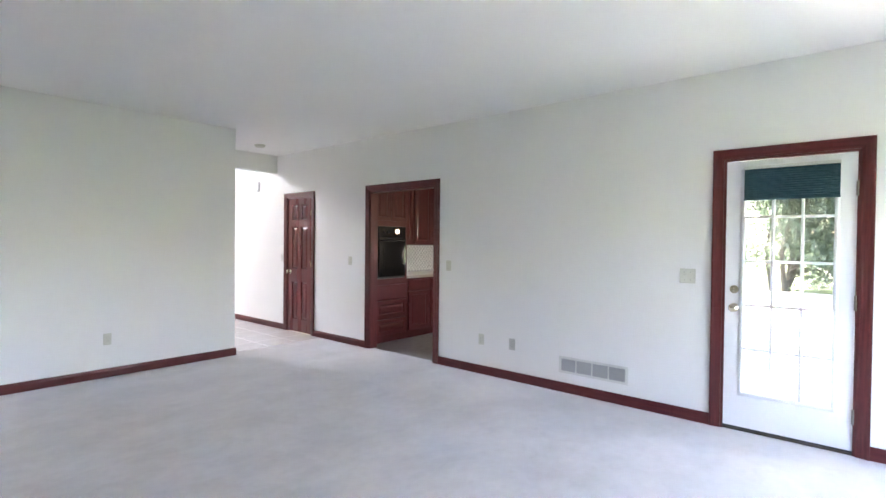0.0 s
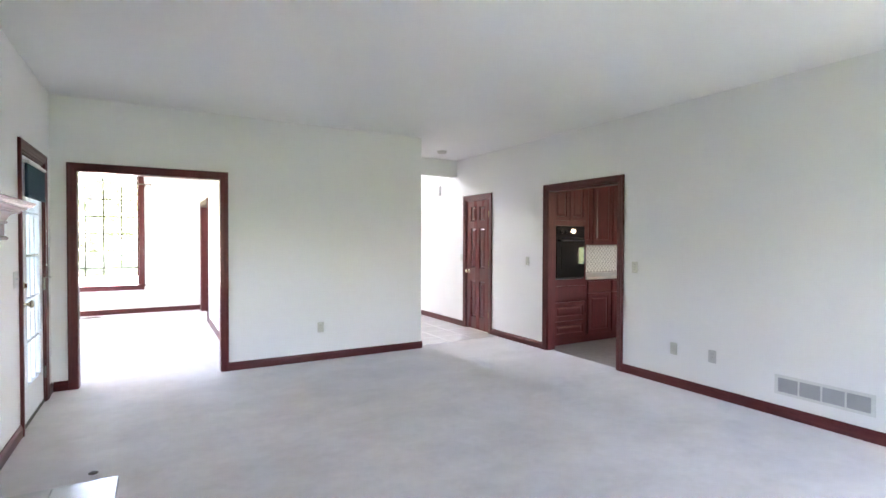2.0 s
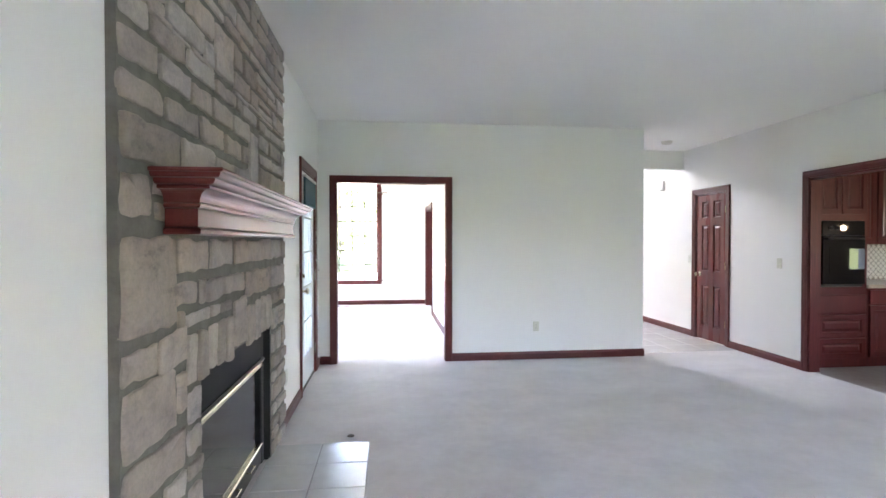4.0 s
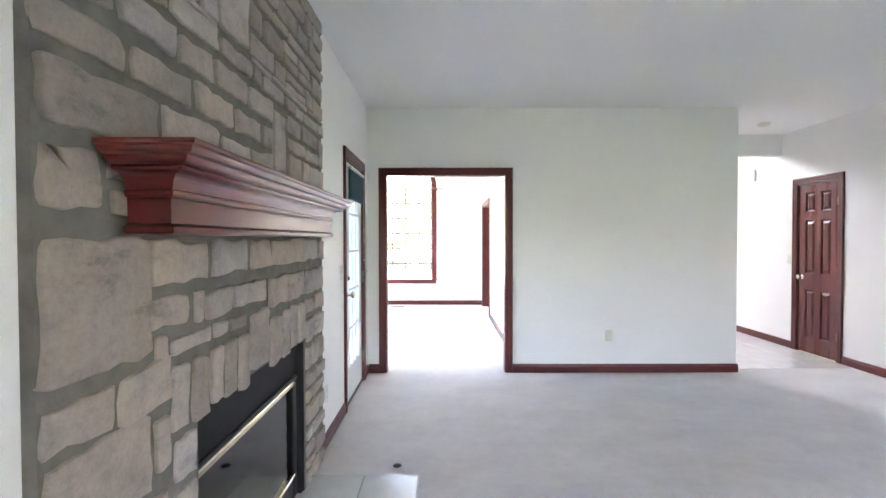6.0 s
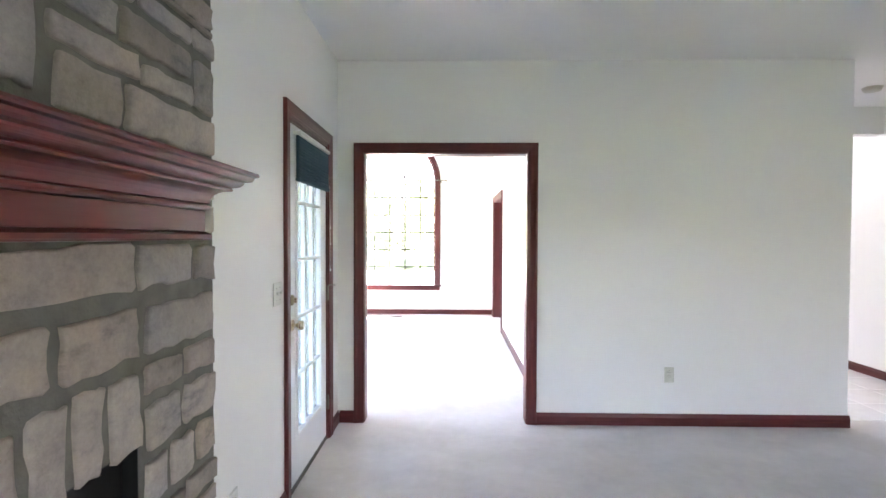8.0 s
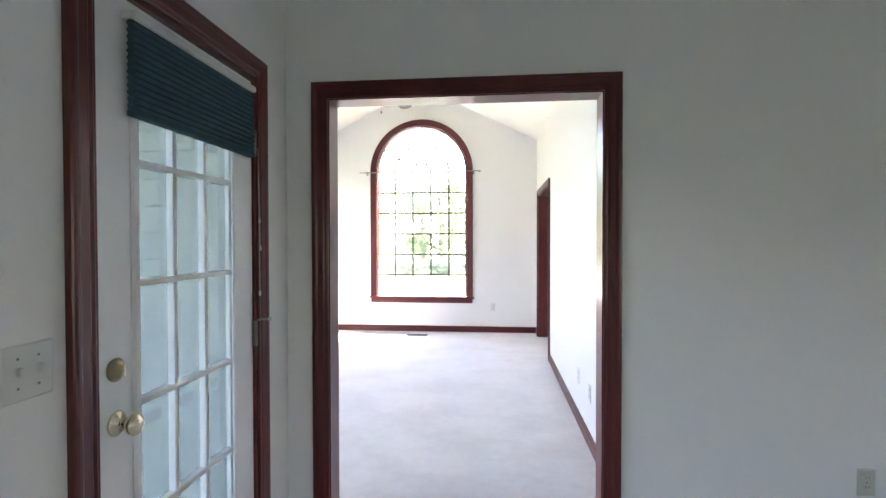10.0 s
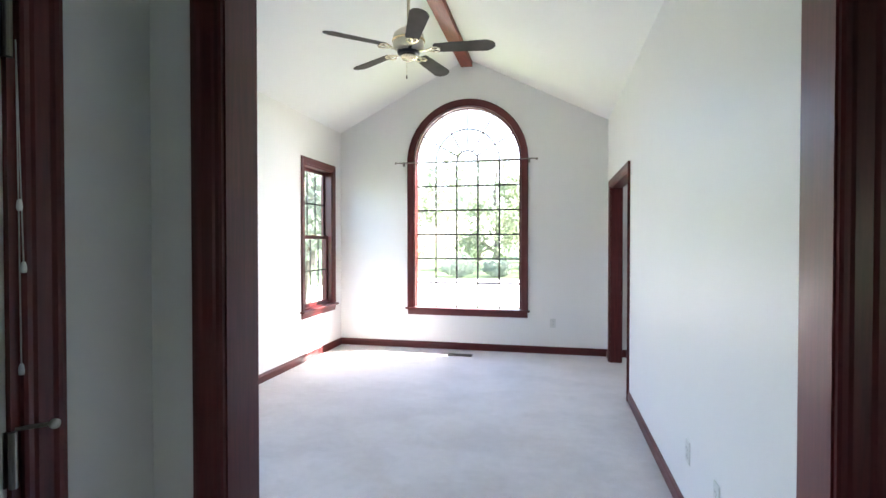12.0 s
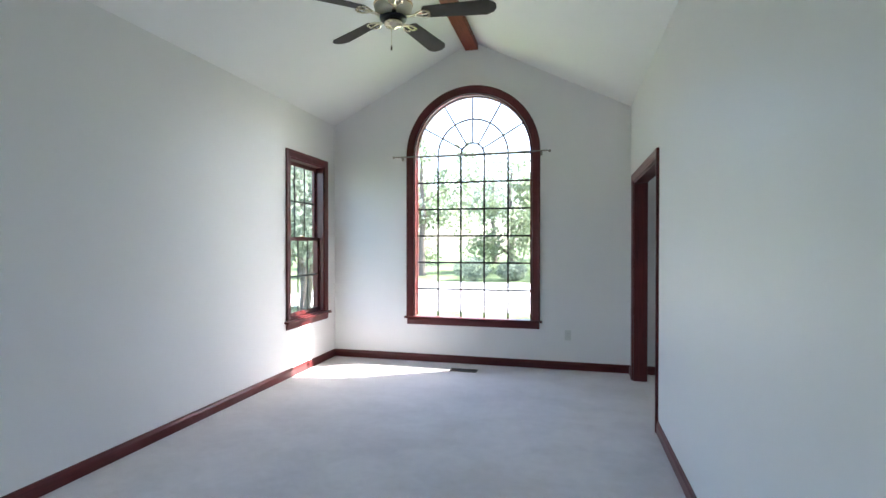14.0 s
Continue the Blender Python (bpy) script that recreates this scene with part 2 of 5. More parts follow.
def add_box(bm, x0, x1, y0, y1, z0, z1, bevel=0.0, seg=1):
    r = bmesh.ops.create_cube(bm, size=1.0, matrix=Matrix.LocRotScale(((x0 + x1) / 2, (y0 + y1) / 2, (z0 + z1) / 2), None, (abs(x1 - x0), abs(y1 - y0), abs(z1 - z0))))
    if bevel:
        edges = {e for v in r["verts"] for e in v.link_edges}
        bmesh.ops.bevel(bm, geom=list(edges), offset=bevel, segments=seg, affect="EDGES", profile=0.7)
    return bm


def box(x0, x1, y0, y1, z0, z1, bevel=0.0, seg=1):
    return add_box(bmesh.new(), x0, x1, y0, y1, z0, z1, bevel, seg)


def add_tube(bm, a, b, r0, r1=None, n=12):
    a, b = Vector(a), Vector(b)
    r1 = r0 if r1 is None else r1
    m = Matrix.Translation((a + b) / 2) @ (b - a).to_track_quat("Z", "Y").to_matrix().to_4x4()
    bmesh.ops.create_cone(bm, cap_ends=True, segments=n, radius1=r0, radius2=r1, depth=(b - a).length, matrix=m)
    return bm


def add_lathe(bm, profile, m=None, n=24):
    """Turns (radius, height) points about z, then lays them by m."""
    m = m or Matrix()
    rings = [[bm.verts.new(m @ Vector((max(r, 1e-4) * math.cos(2 * math.pi * k / n), max(r, 1e-4) * math.sin(2 * math.pi * k / n), h))) for k in range(n)] for r, h in profile]
    for a, b in zip(rings, rings[1:]):
        for k in range(n):
            bm.faces.new((a[k], a[(k + 1) % n], b[(k + 1) % n], b[k]))
    bm.faces.new(rings[0][::-1])
    bm.faces.new(rings[-1])
    return bm


def sweep(bm, profile, path, place, closed=False):
    """Sweeps a closed profile of (a, d) along path(a), a mitred line of (u, v) at the offset a; place(u, v, d) gives the point."""
    lines = [[bm.verts.new(place(u, v, d)) for u, v in path(a)] for a, d in profile]
    n, k = len(lines[0]), len(lines)
    for i in range(k):
        p, q = lines[i], lines[(i + 1) % k]
        for j in range(n if closed else n - 1):
            bm.faces.new((p[j], p[(j + 1) % n], q[(j + 1) % n], q[j]))
    if not closed:
        bm.faces.new([ln[0] for ln in lines])
        bm.faces.new([ln[-1] for ln in lines][::-1])
    bmesh.ops.recalc_face_normals(bm, faces=bm.faces)
    return bm


def door_path(u0, u1, top, foot=0.0):
    return lambda a: [(u0 - a, foot), (u0 - a, top + a), (u1 + a, top + a), (u1 + a, foot)]


def loop_path(u0, u1, v0, v1):
    return lambda a: [(u0 - a, v0 - a), (u0 - a, v1 + a), (u1 + a, v1 + a), (u1 + a, v0 - a)]


def arch_path(cu, r, foot, spring, n=28):
    def path(a):
        arc = [(cu + (r + a) * math.cos(t), spring + (r + a) * math.sin(t)) for t in [math.pi * (1 - k / n) for k in range(n + 1)]]
        return [(cu - r - a, foot)] + arc + [(cu + r + a, foot)]
    return path


def on_x(x, way):
    """Places (u, v, d) on a wall x = const: u is y, v is z, d comes out of it along way."""
    return lambda u, v, d: (x + way * d, u, v)


def on_y(y, way):
    return lambda u, v, d: (u, y + way * d, v)


CASING = [(0.0, 0.0), (0.0, 0.011), (0.006, 0.0135), (0.016, 0.0125), (0.022, 0.0155), (0.048, 0.0175), (0.056, 0.021), (0.064, 0.022), (0.072, 0.021), (0.075, 0.017), (0.075, 0.0)]
BASE_PROFILE = [(0.0, 0.0), (0.014, 0.0), (0.014, 0.062), (0.011, 0.070), (0.0075, 0.078), (0.006, 0.088), (0.0, 0.090)]


def wall_mesh(u0, u1, v0, v1, holes, place, thick):
    """A wall of that thickness with oblong openings right through it."""
    us = sorted({u0, u1, *[h[0] for h in holes], *[h[1] for h in holes]})
    vs = sorted({v0, v1, *[h[2] for h in holes], *[h[3] for h in holes]})
    us, vs = [u for u in us if u0 <= u <= u1], [v for v in vs if v0 <= v <= v1]

    def solid(i, j):
        if not (0 <= i < len(us) - 1 and 0 <= j < len(vs) - 1):
            return False
        cu, cv = (us[i] + us[i + 1]) / 2, (vs[j] + vs[j + 1]) / 2
        return not any(h[0] < cu < h[1] and h[2] < cv < h[3] for h in holes)
    bm = bmesh.new()
    cache = {}

    def vert(i, j, d):
        if (i, j, d) not in cache:
            cache[i, j, d] = bm.verts.new(place(us[i], vs[j], d))
        return cache[i, j, d]
    for i in range(len(us) - 1):
        for j in range(len(vs) - 1):
            if not solid(i, j):
                continue
            for d in (0.0, -thick):
                bm.faces.new((vert(i, j, d), vert(i + 1, j, d), vert(i + 1, j + 1, d), vert(i, j + 1, d)))
            for (a, b, di, dj) in (((i, j), (i + 1, j), 0, -1), ((i, j + 1), (i + 1, j + 1), 0, 1), ((i, j), (i, j + 1), -1, 0), ((i + 1, j), (i + 1, j + 1), 1, 0)):
                if not solid(i + di, j + dj):
                    bm.faces.new((vert(*a, 0.0), vert(*b, 0.0), vert(*b, -thick), vert(*a, -thick)))
    bmesh.ops.recalc_face_normals(bm, faces=bm.faces)
    return bm


def structure(ob, label, category):
    return tagged(ob, label, category, kind="structure")


def baseboard(axis, wall, way, u0, u1, label="dark cherry wooden baseboard along a white wall"):
    """A skirting of moulded wood on the wall, from u0 to u1 along it."""
    bm = bmesh.new()
    ends = []
    for u in (u0, u1):
        ends.append([bm.verts.new((wall + way * d, u, z) if axis == "x" else (u, wall + way * d, z)) for d, z in BASE_PROFILE])
    k = len(BASE_PROFILE)
    for i in range(k):
        bm.faces.new((ends[0][i], ends[0][(i + 1) % k], ends[1][(i + 1) % k], ends[1][i]))
    bm.faces.new(ends[0])
    bm.faces.new(ends[1][::-1])
    bmesh.ops.recalc_face_normals(bm, faces=bm.faces)
    return structure(part("baseboard", bm, WOOD_Y if axis == "x" else WOOD_X), label, "baseboard")

# ---- plan: living room, sunroom beyond the cased opening, foyer and kitchen ----
XW, XE = -0.755, 4.413          # living room's fireplace wall and kitchen wall
YS, YN, YN2 = -1.70, 5.75, 5.87  # back wall; the two faces of the wall with the cased opening
H = 2.725
SW, SE, SN = -2.645, 0.848, 11.08  # sunroom: outer side wall, foyer side wall, gable wall
EAVE, RIDGE, RX = 2.885, 3.76, -0.8985
XEND = 3.06
OP = (-0.556, 0.672, 2.038)      # cased opening
LD = (4.625, 5.445, 2.045)        # glazed door beside the fireplace
PD = (-0.003, 0.795, 2.042)      # glazed door in the kitchen wall
KO = (3.735, 4.855, 2.040)       # kitchen opening
DR = (6.138, 6.775, 2.040)       # panelled door
RO = (9.405, 10.785, 2.040)      # sunroom to foyer
AX, AR, A0, ASP = -0.9025, 0.70, 0.515, 2.455  # arched window
SWIN = (10.045, 10.795, 0.575, 2.325)          # sash window
FBOX = (2.16, 3.32, 0.852)        # firebox

# floors
bm = box(XW - 0.02, XE + 0.06, YS, YN2 + 0.02, -0.12, 0.0)
structure(part("floor_living", bm, CARPET), "light greyish mauve cut-pile carpet with brush marks", "floor")
bm = box(SW - 0.02, SE + 0.06, YN2 + 0.02, SN + 0.02, -0.12, 0.0)
structure(part("floor_sunroom", bm, CARPET), "light greyish mauve cut-pile carpet in the sunroom", "floor")
foyer_floor = structure(part("floor_foyer", box(SE + 0.06, XE + 0.06, YN2 + 0.02, SN + 0.1, -0.12, -0.004), PALE_GROUT), "pale glossy square tiles with thin grout joints", "floor")
structure(part("floor_kitchen", box(XE + 0.06, 9.5, 1.5, 5.7, -0.12, -0.002), VINYL), "grey brown sheet vinyl kitchen floor", "floor")

# walls
structure(part("wall_west", wall_mesh(YS - 0.14, YN, 0, 2.95, [(LD[0], LD[1], -1, LD[2]), (FBOX[0], FBOX[1], -1, FBOX[2])], on_x(XW, 1), 0.14), PAINT), "plain off-white painted wall behind the stone fireplace", "wall")
bm = wall_mesh(SW - 0.14, XEND, 0, 2.80, [(OP[0], OP[1], -1, OP[2])], on_y(YN, -1), 0.12)
add_box(bm, SW - 0.14, SE + 0.12, YN + 0.001, YN2, 2.80, 3.95)
structure(part("wall_north", bm, PAINT), "off-white painted wall with a wide cased opening", "wall")
# unseen opening added so that patio daylight lifts the ceiling
EW = (-1.5, -0.75, 0.12, 1.8)
structure(part("wall_east", wall_mesh(YS - 0.14, SN + 0.14, 0, 4.6, [(PD[0], PD[1], -1, PD[2]), (KO[0], KO[1], -1, KO[2]), (DR[0], DR[1], -1, DR[2]), EW, (YS - 0.14, YN, 2.95, 4.6)], on_x(XE, -1), 0.12), PAINT), "off-white painted wall with kitchen opening, doors and an added unseen opening", "wall")
# opening behind the camera, added to let daylight into the living room
BW = (2.7, 3.6, 0.3, 1.9)
structure(part("wall_south", wall_mesh(XW - 0.14, XE + 0.12, 0, 2.95, [BW], on_y(YS, 1), 0.14), PAINT), "plain off-white painted wall with an added unseen opening for daylight", "wall")
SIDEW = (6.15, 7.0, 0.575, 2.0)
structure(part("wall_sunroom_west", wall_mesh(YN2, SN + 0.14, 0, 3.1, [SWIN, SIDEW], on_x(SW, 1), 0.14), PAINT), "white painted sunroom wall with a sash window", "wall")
structure(part("wall_sunroom_east", wall_mesh(YN2, SN, 0, 3.1, [(RO[0], RO[1], -1, RO[2])], on_x(SE, -1), 0.12), PAINT), "white painted sunroom wall with a cased doorway", "wall")


def gable_wall():
    """The gable with its arched opening."""
    bm = bmesh.new()
    outer = [(SW - 0.14, 0), (SE + 0.12, 0), (SE + 0.12, 3.0), (RX, 4.02), (SW - 0.14, 3.0)]
    inner = arch_path(AX, AR, A0, ASP, 40)(0.0)
    for pts in (outer, inner):
        vs = [bm.verts.new((u, SN, v)) for u, v in pts]
        for i in range(len(vs)):
            bm.edges.new((vs[i], vs[(i + 1) % len(vs)]))
    bmesh.ops.triangle_fill(bm, use_beauty=True, use_dissolve=False, edges=bm.edges[:])
    r = bmesh.ops.extrude_face_region(bm, geom=bm.faces[:])
    bmesh.ops.translate(bm, vec=(0, 0.14, 0), verts=[v for v in r["geom"] if isinstance(v, bmesh.types.BMVert)])
    bmesh.ops.recalc_face_normals(bm, faces=bm.faces)
    return bm


structure(part("wall_gable", gable_wall(), PAINT), "white painted gable wall around the arched window", "wall")
# high unseen opening, added to brighten the foyer
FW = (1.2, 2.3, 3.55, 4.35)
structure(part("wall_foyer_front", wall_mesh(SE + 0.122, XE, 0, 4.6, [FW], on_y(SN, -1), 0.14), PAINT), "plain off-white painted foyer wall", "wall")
bm = box(SE + 0.12, XE, 7.075, 7.20, 2.452, 4.6)
structure(part("wall_header", bm, PAINT), "off-white dropped header across the hallway", "wall")
structure(part("wall_foyer_upper", box(SE, SE + 0.12, 7.20, SN, 3.1, 4.6), PAINT), "plain off-white upper foyer wall", "wall")

# ceilings
structure(part("ceiling_living", box(XW - 0.14, XE, YS - 0.14, YN, H, H + 0.12), CEIL), "flat white painted ceiling", "ceiling")
structure(part("ceiling_hall", box(SE + 0.12, XE, YN, 7.075, H, H + 0.12), CEIL), "flat white painted ceiling", "ceiling")
structure(part("ceiling_foyer", box(SE + 0.12, XE, 7.2, SN, 4.5, 4.62), CEIL), "flat white painted ceiling of the tall foyer", "ceiling")


def slope(name, x_low):
    """One slope of the vaulted ceiling, with its thickness."""
    bm = bmesh.new()
    k = (RIDGE - EAVE) / (SE - RX)
    pts = [(x_low, RIDGE - k * abs(x_low - RX)), (RX, RIDGE), (RX, RIDGE + 0.14), (x_low, RIDGE + 0.14 - k * abs(x_low - RX))]
    ends = [[bm.verts.new((x, y, z)) for x, z in pts] for y in (YN2, SN)]
    for i in range(4):
        bm.faces.new((ends[0][i], ends[0][(i + 1) % 4], ends[1][(i + 1) % 4], ends[1][i]))
    bm.faces.new(ends[0])
    bm.faces.new(ends[1][::-1])
    bmesh.ops.recalc_face_normals(bm, faces=bm.faces)
    return structure(part(name, bm, CEIL), "white vaulted ceiling slope of the sunroom", "ceiling")


slope("ceiling_sunroom_west", SW - 0.14)
slope("ceiling_sunroom_east", SE + 0.12)

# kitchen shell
# KW: unseen opening added for fill light; KW2: window mirrored in the oven
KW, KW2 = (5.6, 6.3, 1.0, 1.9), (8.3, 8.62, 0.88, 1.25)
structure(part("wall_kitchen_far", box(9.5, 9.62, 1.48, 5.7, 0, 2.8), PAINT), "plain off-white kitchen wall", "wall")
structure(part("wall_kitchen_back", box(XE + 0.12, 9.5, 5.56, 5.7, 0, 2.8), PAINT), "plain off-white kitchen wall behind the cabinets", "wall")
structure(part("wall_kitchen_near", wall_mesh(XE + 0.12, 9.5, 0, 2.8, [KW, KW2], on_y(1.62, 1), 0.14), PAINT), "plain off-white kitchen wall with a window and an added unseen opening", "wall")
structure(part("ceiling_kitchen", box(XE + 0.12, 9.5, 1.62, 5.56, H, H + 0.1), CEIL), "flat white kitchen ceiling", "ceiling")
structure(part("closet_back", box(XE + 0.12, XE + 0.2, 5.9, 7.0, 0, 2.4), PAINT), "plain closet wall behind the panelled door", "wall")

# fill lamp in the added foyer opening
window_light("foyer_fill_light", ((FW[0] + FW[1]) / 2, SN + 0.1, (FW[2] + FW[3]) / 2), ((FW[0] + FW[1]) / 2, 5, 2.0), FW[1] - FW[0], FW[3] - FW[2], FOYER_W)
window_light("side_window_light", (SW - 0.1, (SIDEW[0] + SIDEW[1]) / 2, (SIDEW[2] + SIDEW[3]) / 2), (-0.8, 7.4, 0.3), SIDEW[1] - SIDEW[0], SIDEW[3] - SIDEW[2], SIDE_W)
# fill lamp added to light the backsplash and cabinets
window_light("kitchen_fill_light", ((KW[0] + KW[1]) / 2, 1.60, (KW[2] + KW[3]) / 2), (5.4, 5, 1.15), KW[1] - KW[0], KW[3] - KW[2], KITCHEN_W)

# baseboards
for u0, u1 in ((YS, 1.56), (3.735, LD[0] - 0.075), (LD[1] + 0.075, YN)):
    baseboard("x", XW, 1, u0, u1)
for u0, u1 in ((XW + 0.014, OP[0] - 0.075), (OP[1] + 0.075, XEND + 0.014)):
    baseboard("y", YN, -1, u0, u1)
baseboard("x", XEND, 1, YN, YN2 + 0.014)
for u0, u1 in ((YS, PD[0] - 0.075), (PD[1] + 0.075, KO[0] - 0.075), (KO[1] + 0.075, DR[0] - 0.075), (DR[1] + 0.075, SN)):
    baseboard("x", XE, -1, u0, u1)
baseboard("y", SN, -1, SW, SE)
baseboard("x", SW, 1, YN2, SN - 0.014)
for u0, u1 in ((YN2, RO[0] - 0.075), (RO[1] + 0.075, SN - 0.014)):
    baseboard("x", SE, -1, u0, u1)
baseboard("y", YN2, 1, SW + 0.014, OP[0] - 0.075)
baseboard("y", SN, -1, SE + 0.14, 2.0)


def casing_boards(path, place, head_mat, parent, profile=CASING):
    """Two legs and a head, mitred, each with its grain along it."""
    for i, mat in ((0, WOOD_Z), (1, head_mat), (2, WOOD_Z)):
        part("casing", sweep(bmesh.new(), profile, lambda a: path(a)[i:i + 2], place), mat, parent)


def trim_opening(name, place_front, place_back, o, thick, label, head_mat, reveal=0.016):
    """Moulded casings on both faces of an opening, with its jamb."""
    p = door_path(*o)
    t = structure(empty(name), label, "door frame")
    casing_boards(p, place_front, head_mat, t)
    if place_back:
        casing_boards(p, place_back, head_mat, t)
    jamb = [(0.004, 0.002), (-reveal, 0.002), (-reveal, -thick - 0.002), (0.004, -thick - 0.002)]
    for i, mat in ((0, WOOD_Z), (1, head_mat), (2, WOOD_Z)):
        part("jamb", sweep(bmesh.new(), jamb, lambda a: p(a)[i:i + 2], place_front), mat, t)
    if thick < 0.1:
        outer = [(0.004, -thick - 0.003), (-0.016, -thick - 0.003), (-0.016, -0.15), (0.004, -0.15)]
        part("outer_jamb", sweep(bmesh.new(), outer, p, place_front), DOOR_WHITE, t, "white painted outer jamb")
    return t


trim_opening("trim_opening", on_y(YN, -1), on_y(YN2, 1), OP, 0.12, "dark cherry casing around the wide opening to the sunroom", WOOD_X, 0.005)
trim_opening("trim_kitchen", on_x(XE, -1), on_x(XE + 0.12, 1), KO, 0.12, "dark cherry casing around the kitchen opening", WOOD_Y)
trim_opening("trim_foyer", on_x(SE, -1), on_x(SE + 0.12, 1), RO, 0.12, "dark cherry casing around the foyer doorway", WOOD_Y)
trim_opening("trim_west_door", on_x(XW, 1), None, LD, 0.056, "dark cherry casing around the white glazed door", WOOD_Y)
trim_opening("trim_east_door", on_x(XE, -1), None, PD, 0.056, "dark cherry casing around the white patio door", WOOD_Y)
trim_opening("trim_closet", on_x(XE, -1), None, DR, 0.12, "dark cherry casing around the panelled door", WOOD_Y)

# ---- doors ----


def pbox(bm, place, u0, u1, v0, v1, d0, d1, bevel=0.0):
    """A box in a wall's own measure: along it, up it, and out of it."""
    p, q = Vector(place(u0, v0, d0)), Vector(place(u1, v1, d1))
    return add_box(bm, min(p.x, q.x), max(p.x, q.x), min(p.y, q.y), max(p.y, q.y), min(p.z, q.z), max(p.z, q.z), bevel)


def out_of(place, u, v, d):
    """A pose at a place of a wall whose z axis comes out of it."""
    p, q = Vector(place(u, v, d)), Vector(place(u, v, d + 1))
    return Matrix.Translation(p) @ (q - p).to_track_quat("Z", "Y").to_matrix().to_4x4()


KNOB = [(0.031, 0.0), (0.033, 0.003), (0.028, 0.008), (0.013, 0.011), (0.010, 0.020), (0.011, 0.030), (0.020, 0.036), (0.027, 0.044), (0.029, 0.053), (0.025, 0.061), (0.014, 0.066), (0.0, 0.067)]


def knob(parent, place, u, v, d, metal, label):
    return part("door_knob", add_lathe(bmesh.new(), KNOB, out_of(place, u, v, d), 20), metal, parent, label, True)


def glazed_door(name, place, u_knob, u_hinge, g0, g1, label, glass):
    """A white door with fifteen panes, knob, deadbolt and three hinges."""
    d = tagged(empty(name), label, "door", kind="structure")
    lo, hi = min(u_knob, u_hinge) + 0.017, max(u_knob, u_hinge) - 0.017
    z0, z1, top, gz0, gz1 = 0.02, 2.022, 2.022, 0.295, 1.93
    f0, f1 = -0.052, -0.008
    bm = bmesh.new()
    for a in ((lo, g0, z0, top), (g1, hi, z0, top), (g0, g1, z0, gz0), (g0, g1, gz1, top)):
        pbox(bm, place, *a, f0, f1)
    part("slab", bm, DOOR_WHITE, d)
    frame_profile = [(0.0, -0.004), (0.0, 0.002), (0.008, 0.006), (0.020, 0.005), (0.028, 0.0), (0.028, -0.010), (0.0, -0.010)]
    part("lite_frame", sweep(bmesh.new(), [(a, b - 0.004) for a, b in frame_profile], loop_path(g0, g1, gz0, gz1), place, True), DOOR_WHITE, d)
    for k in (1, 2):
        u = g0 + (g1 - g0) * k / 3
        part("muntin", pbox(bmesh.new(), place, u - 0.009, u + 0.009, gz0, gz1, -0.036, -0.006, 0.003), DOOR_WHITE, d)
    for k in range(1, 5):
        v = gz0 + (gz1 - gz0) * k / 5
        part("muntin", pbox(bmesh.new(), place, g0, g1, v - 0.009, v + 0.009, -0.036, -0.0055, 0.003), DOOR_WHITE, d)
    pane = part("pane", pbox(bmesh.new(), place, g0 - 0.004, g1 + 0.004, gz0 - 0.004, gz1 + 0.004, -0.034, -0.030), glass, d, "pane of glass")
    pane.visible_shadow = False
    side = 1 if u_hinge > u_knob else -1
    uk = (lo if side > 0 else hi) + side * 0.062
    knob(d, place, uk, 0.925, f1, PALE_BRASS, "round pale brass knob")
    bolt = [(0.030, 0.0), (0.031, 0.004), (0.024, 0.010), (0.020, 0.012), (0.0, 0.013)]
    part("deadbolt", add_lathe(bmesh.new(), bolt, out_of(place, uk, 1.062, f1), 20), DULL_BRASS, d, "round dull brass deadbolt", True)
    part("thumb_turn", pbox(bmesh.new(), place, uk - 0.004, uk + 0.004, 1.046, 1.078, f1 + 0.012, f1 + 0.028, 0.002), PALE_BRASS, d)
    for v in (0.26, 1.02, 1.78):
        bm = pbox(bmesh.new(), place, u_hinge - side * 0.023, u_hinge - side * 0.005, v - 0.05, v + 0.05, f1, f1 + 0.003)
        p0, p1 = place(u_hinge - side * 0.016, v - 0.05, 0.006), place(u_hinge - side * 0.016, v + 0.05, 0.006)
        add_tube(bm, p0, p1, 0.007, n=10)
        part("hinge", bm, NICKEL, d, "worn metal butt hinge")
    part("threshold", pbox(bmesh.new(), place, lo - 0.012, hi + 0.012, 0.001, 0.018, -0.12, 0.0, 0.004), REGISTER, d, "dark metal threshold")
    part("sweep_seal", pbox(bmesh.new(), place, lo, hi, 0.0185, 0.030, -0.05, -0.006), BLACK, d, "black rubber door sweep")
    return d


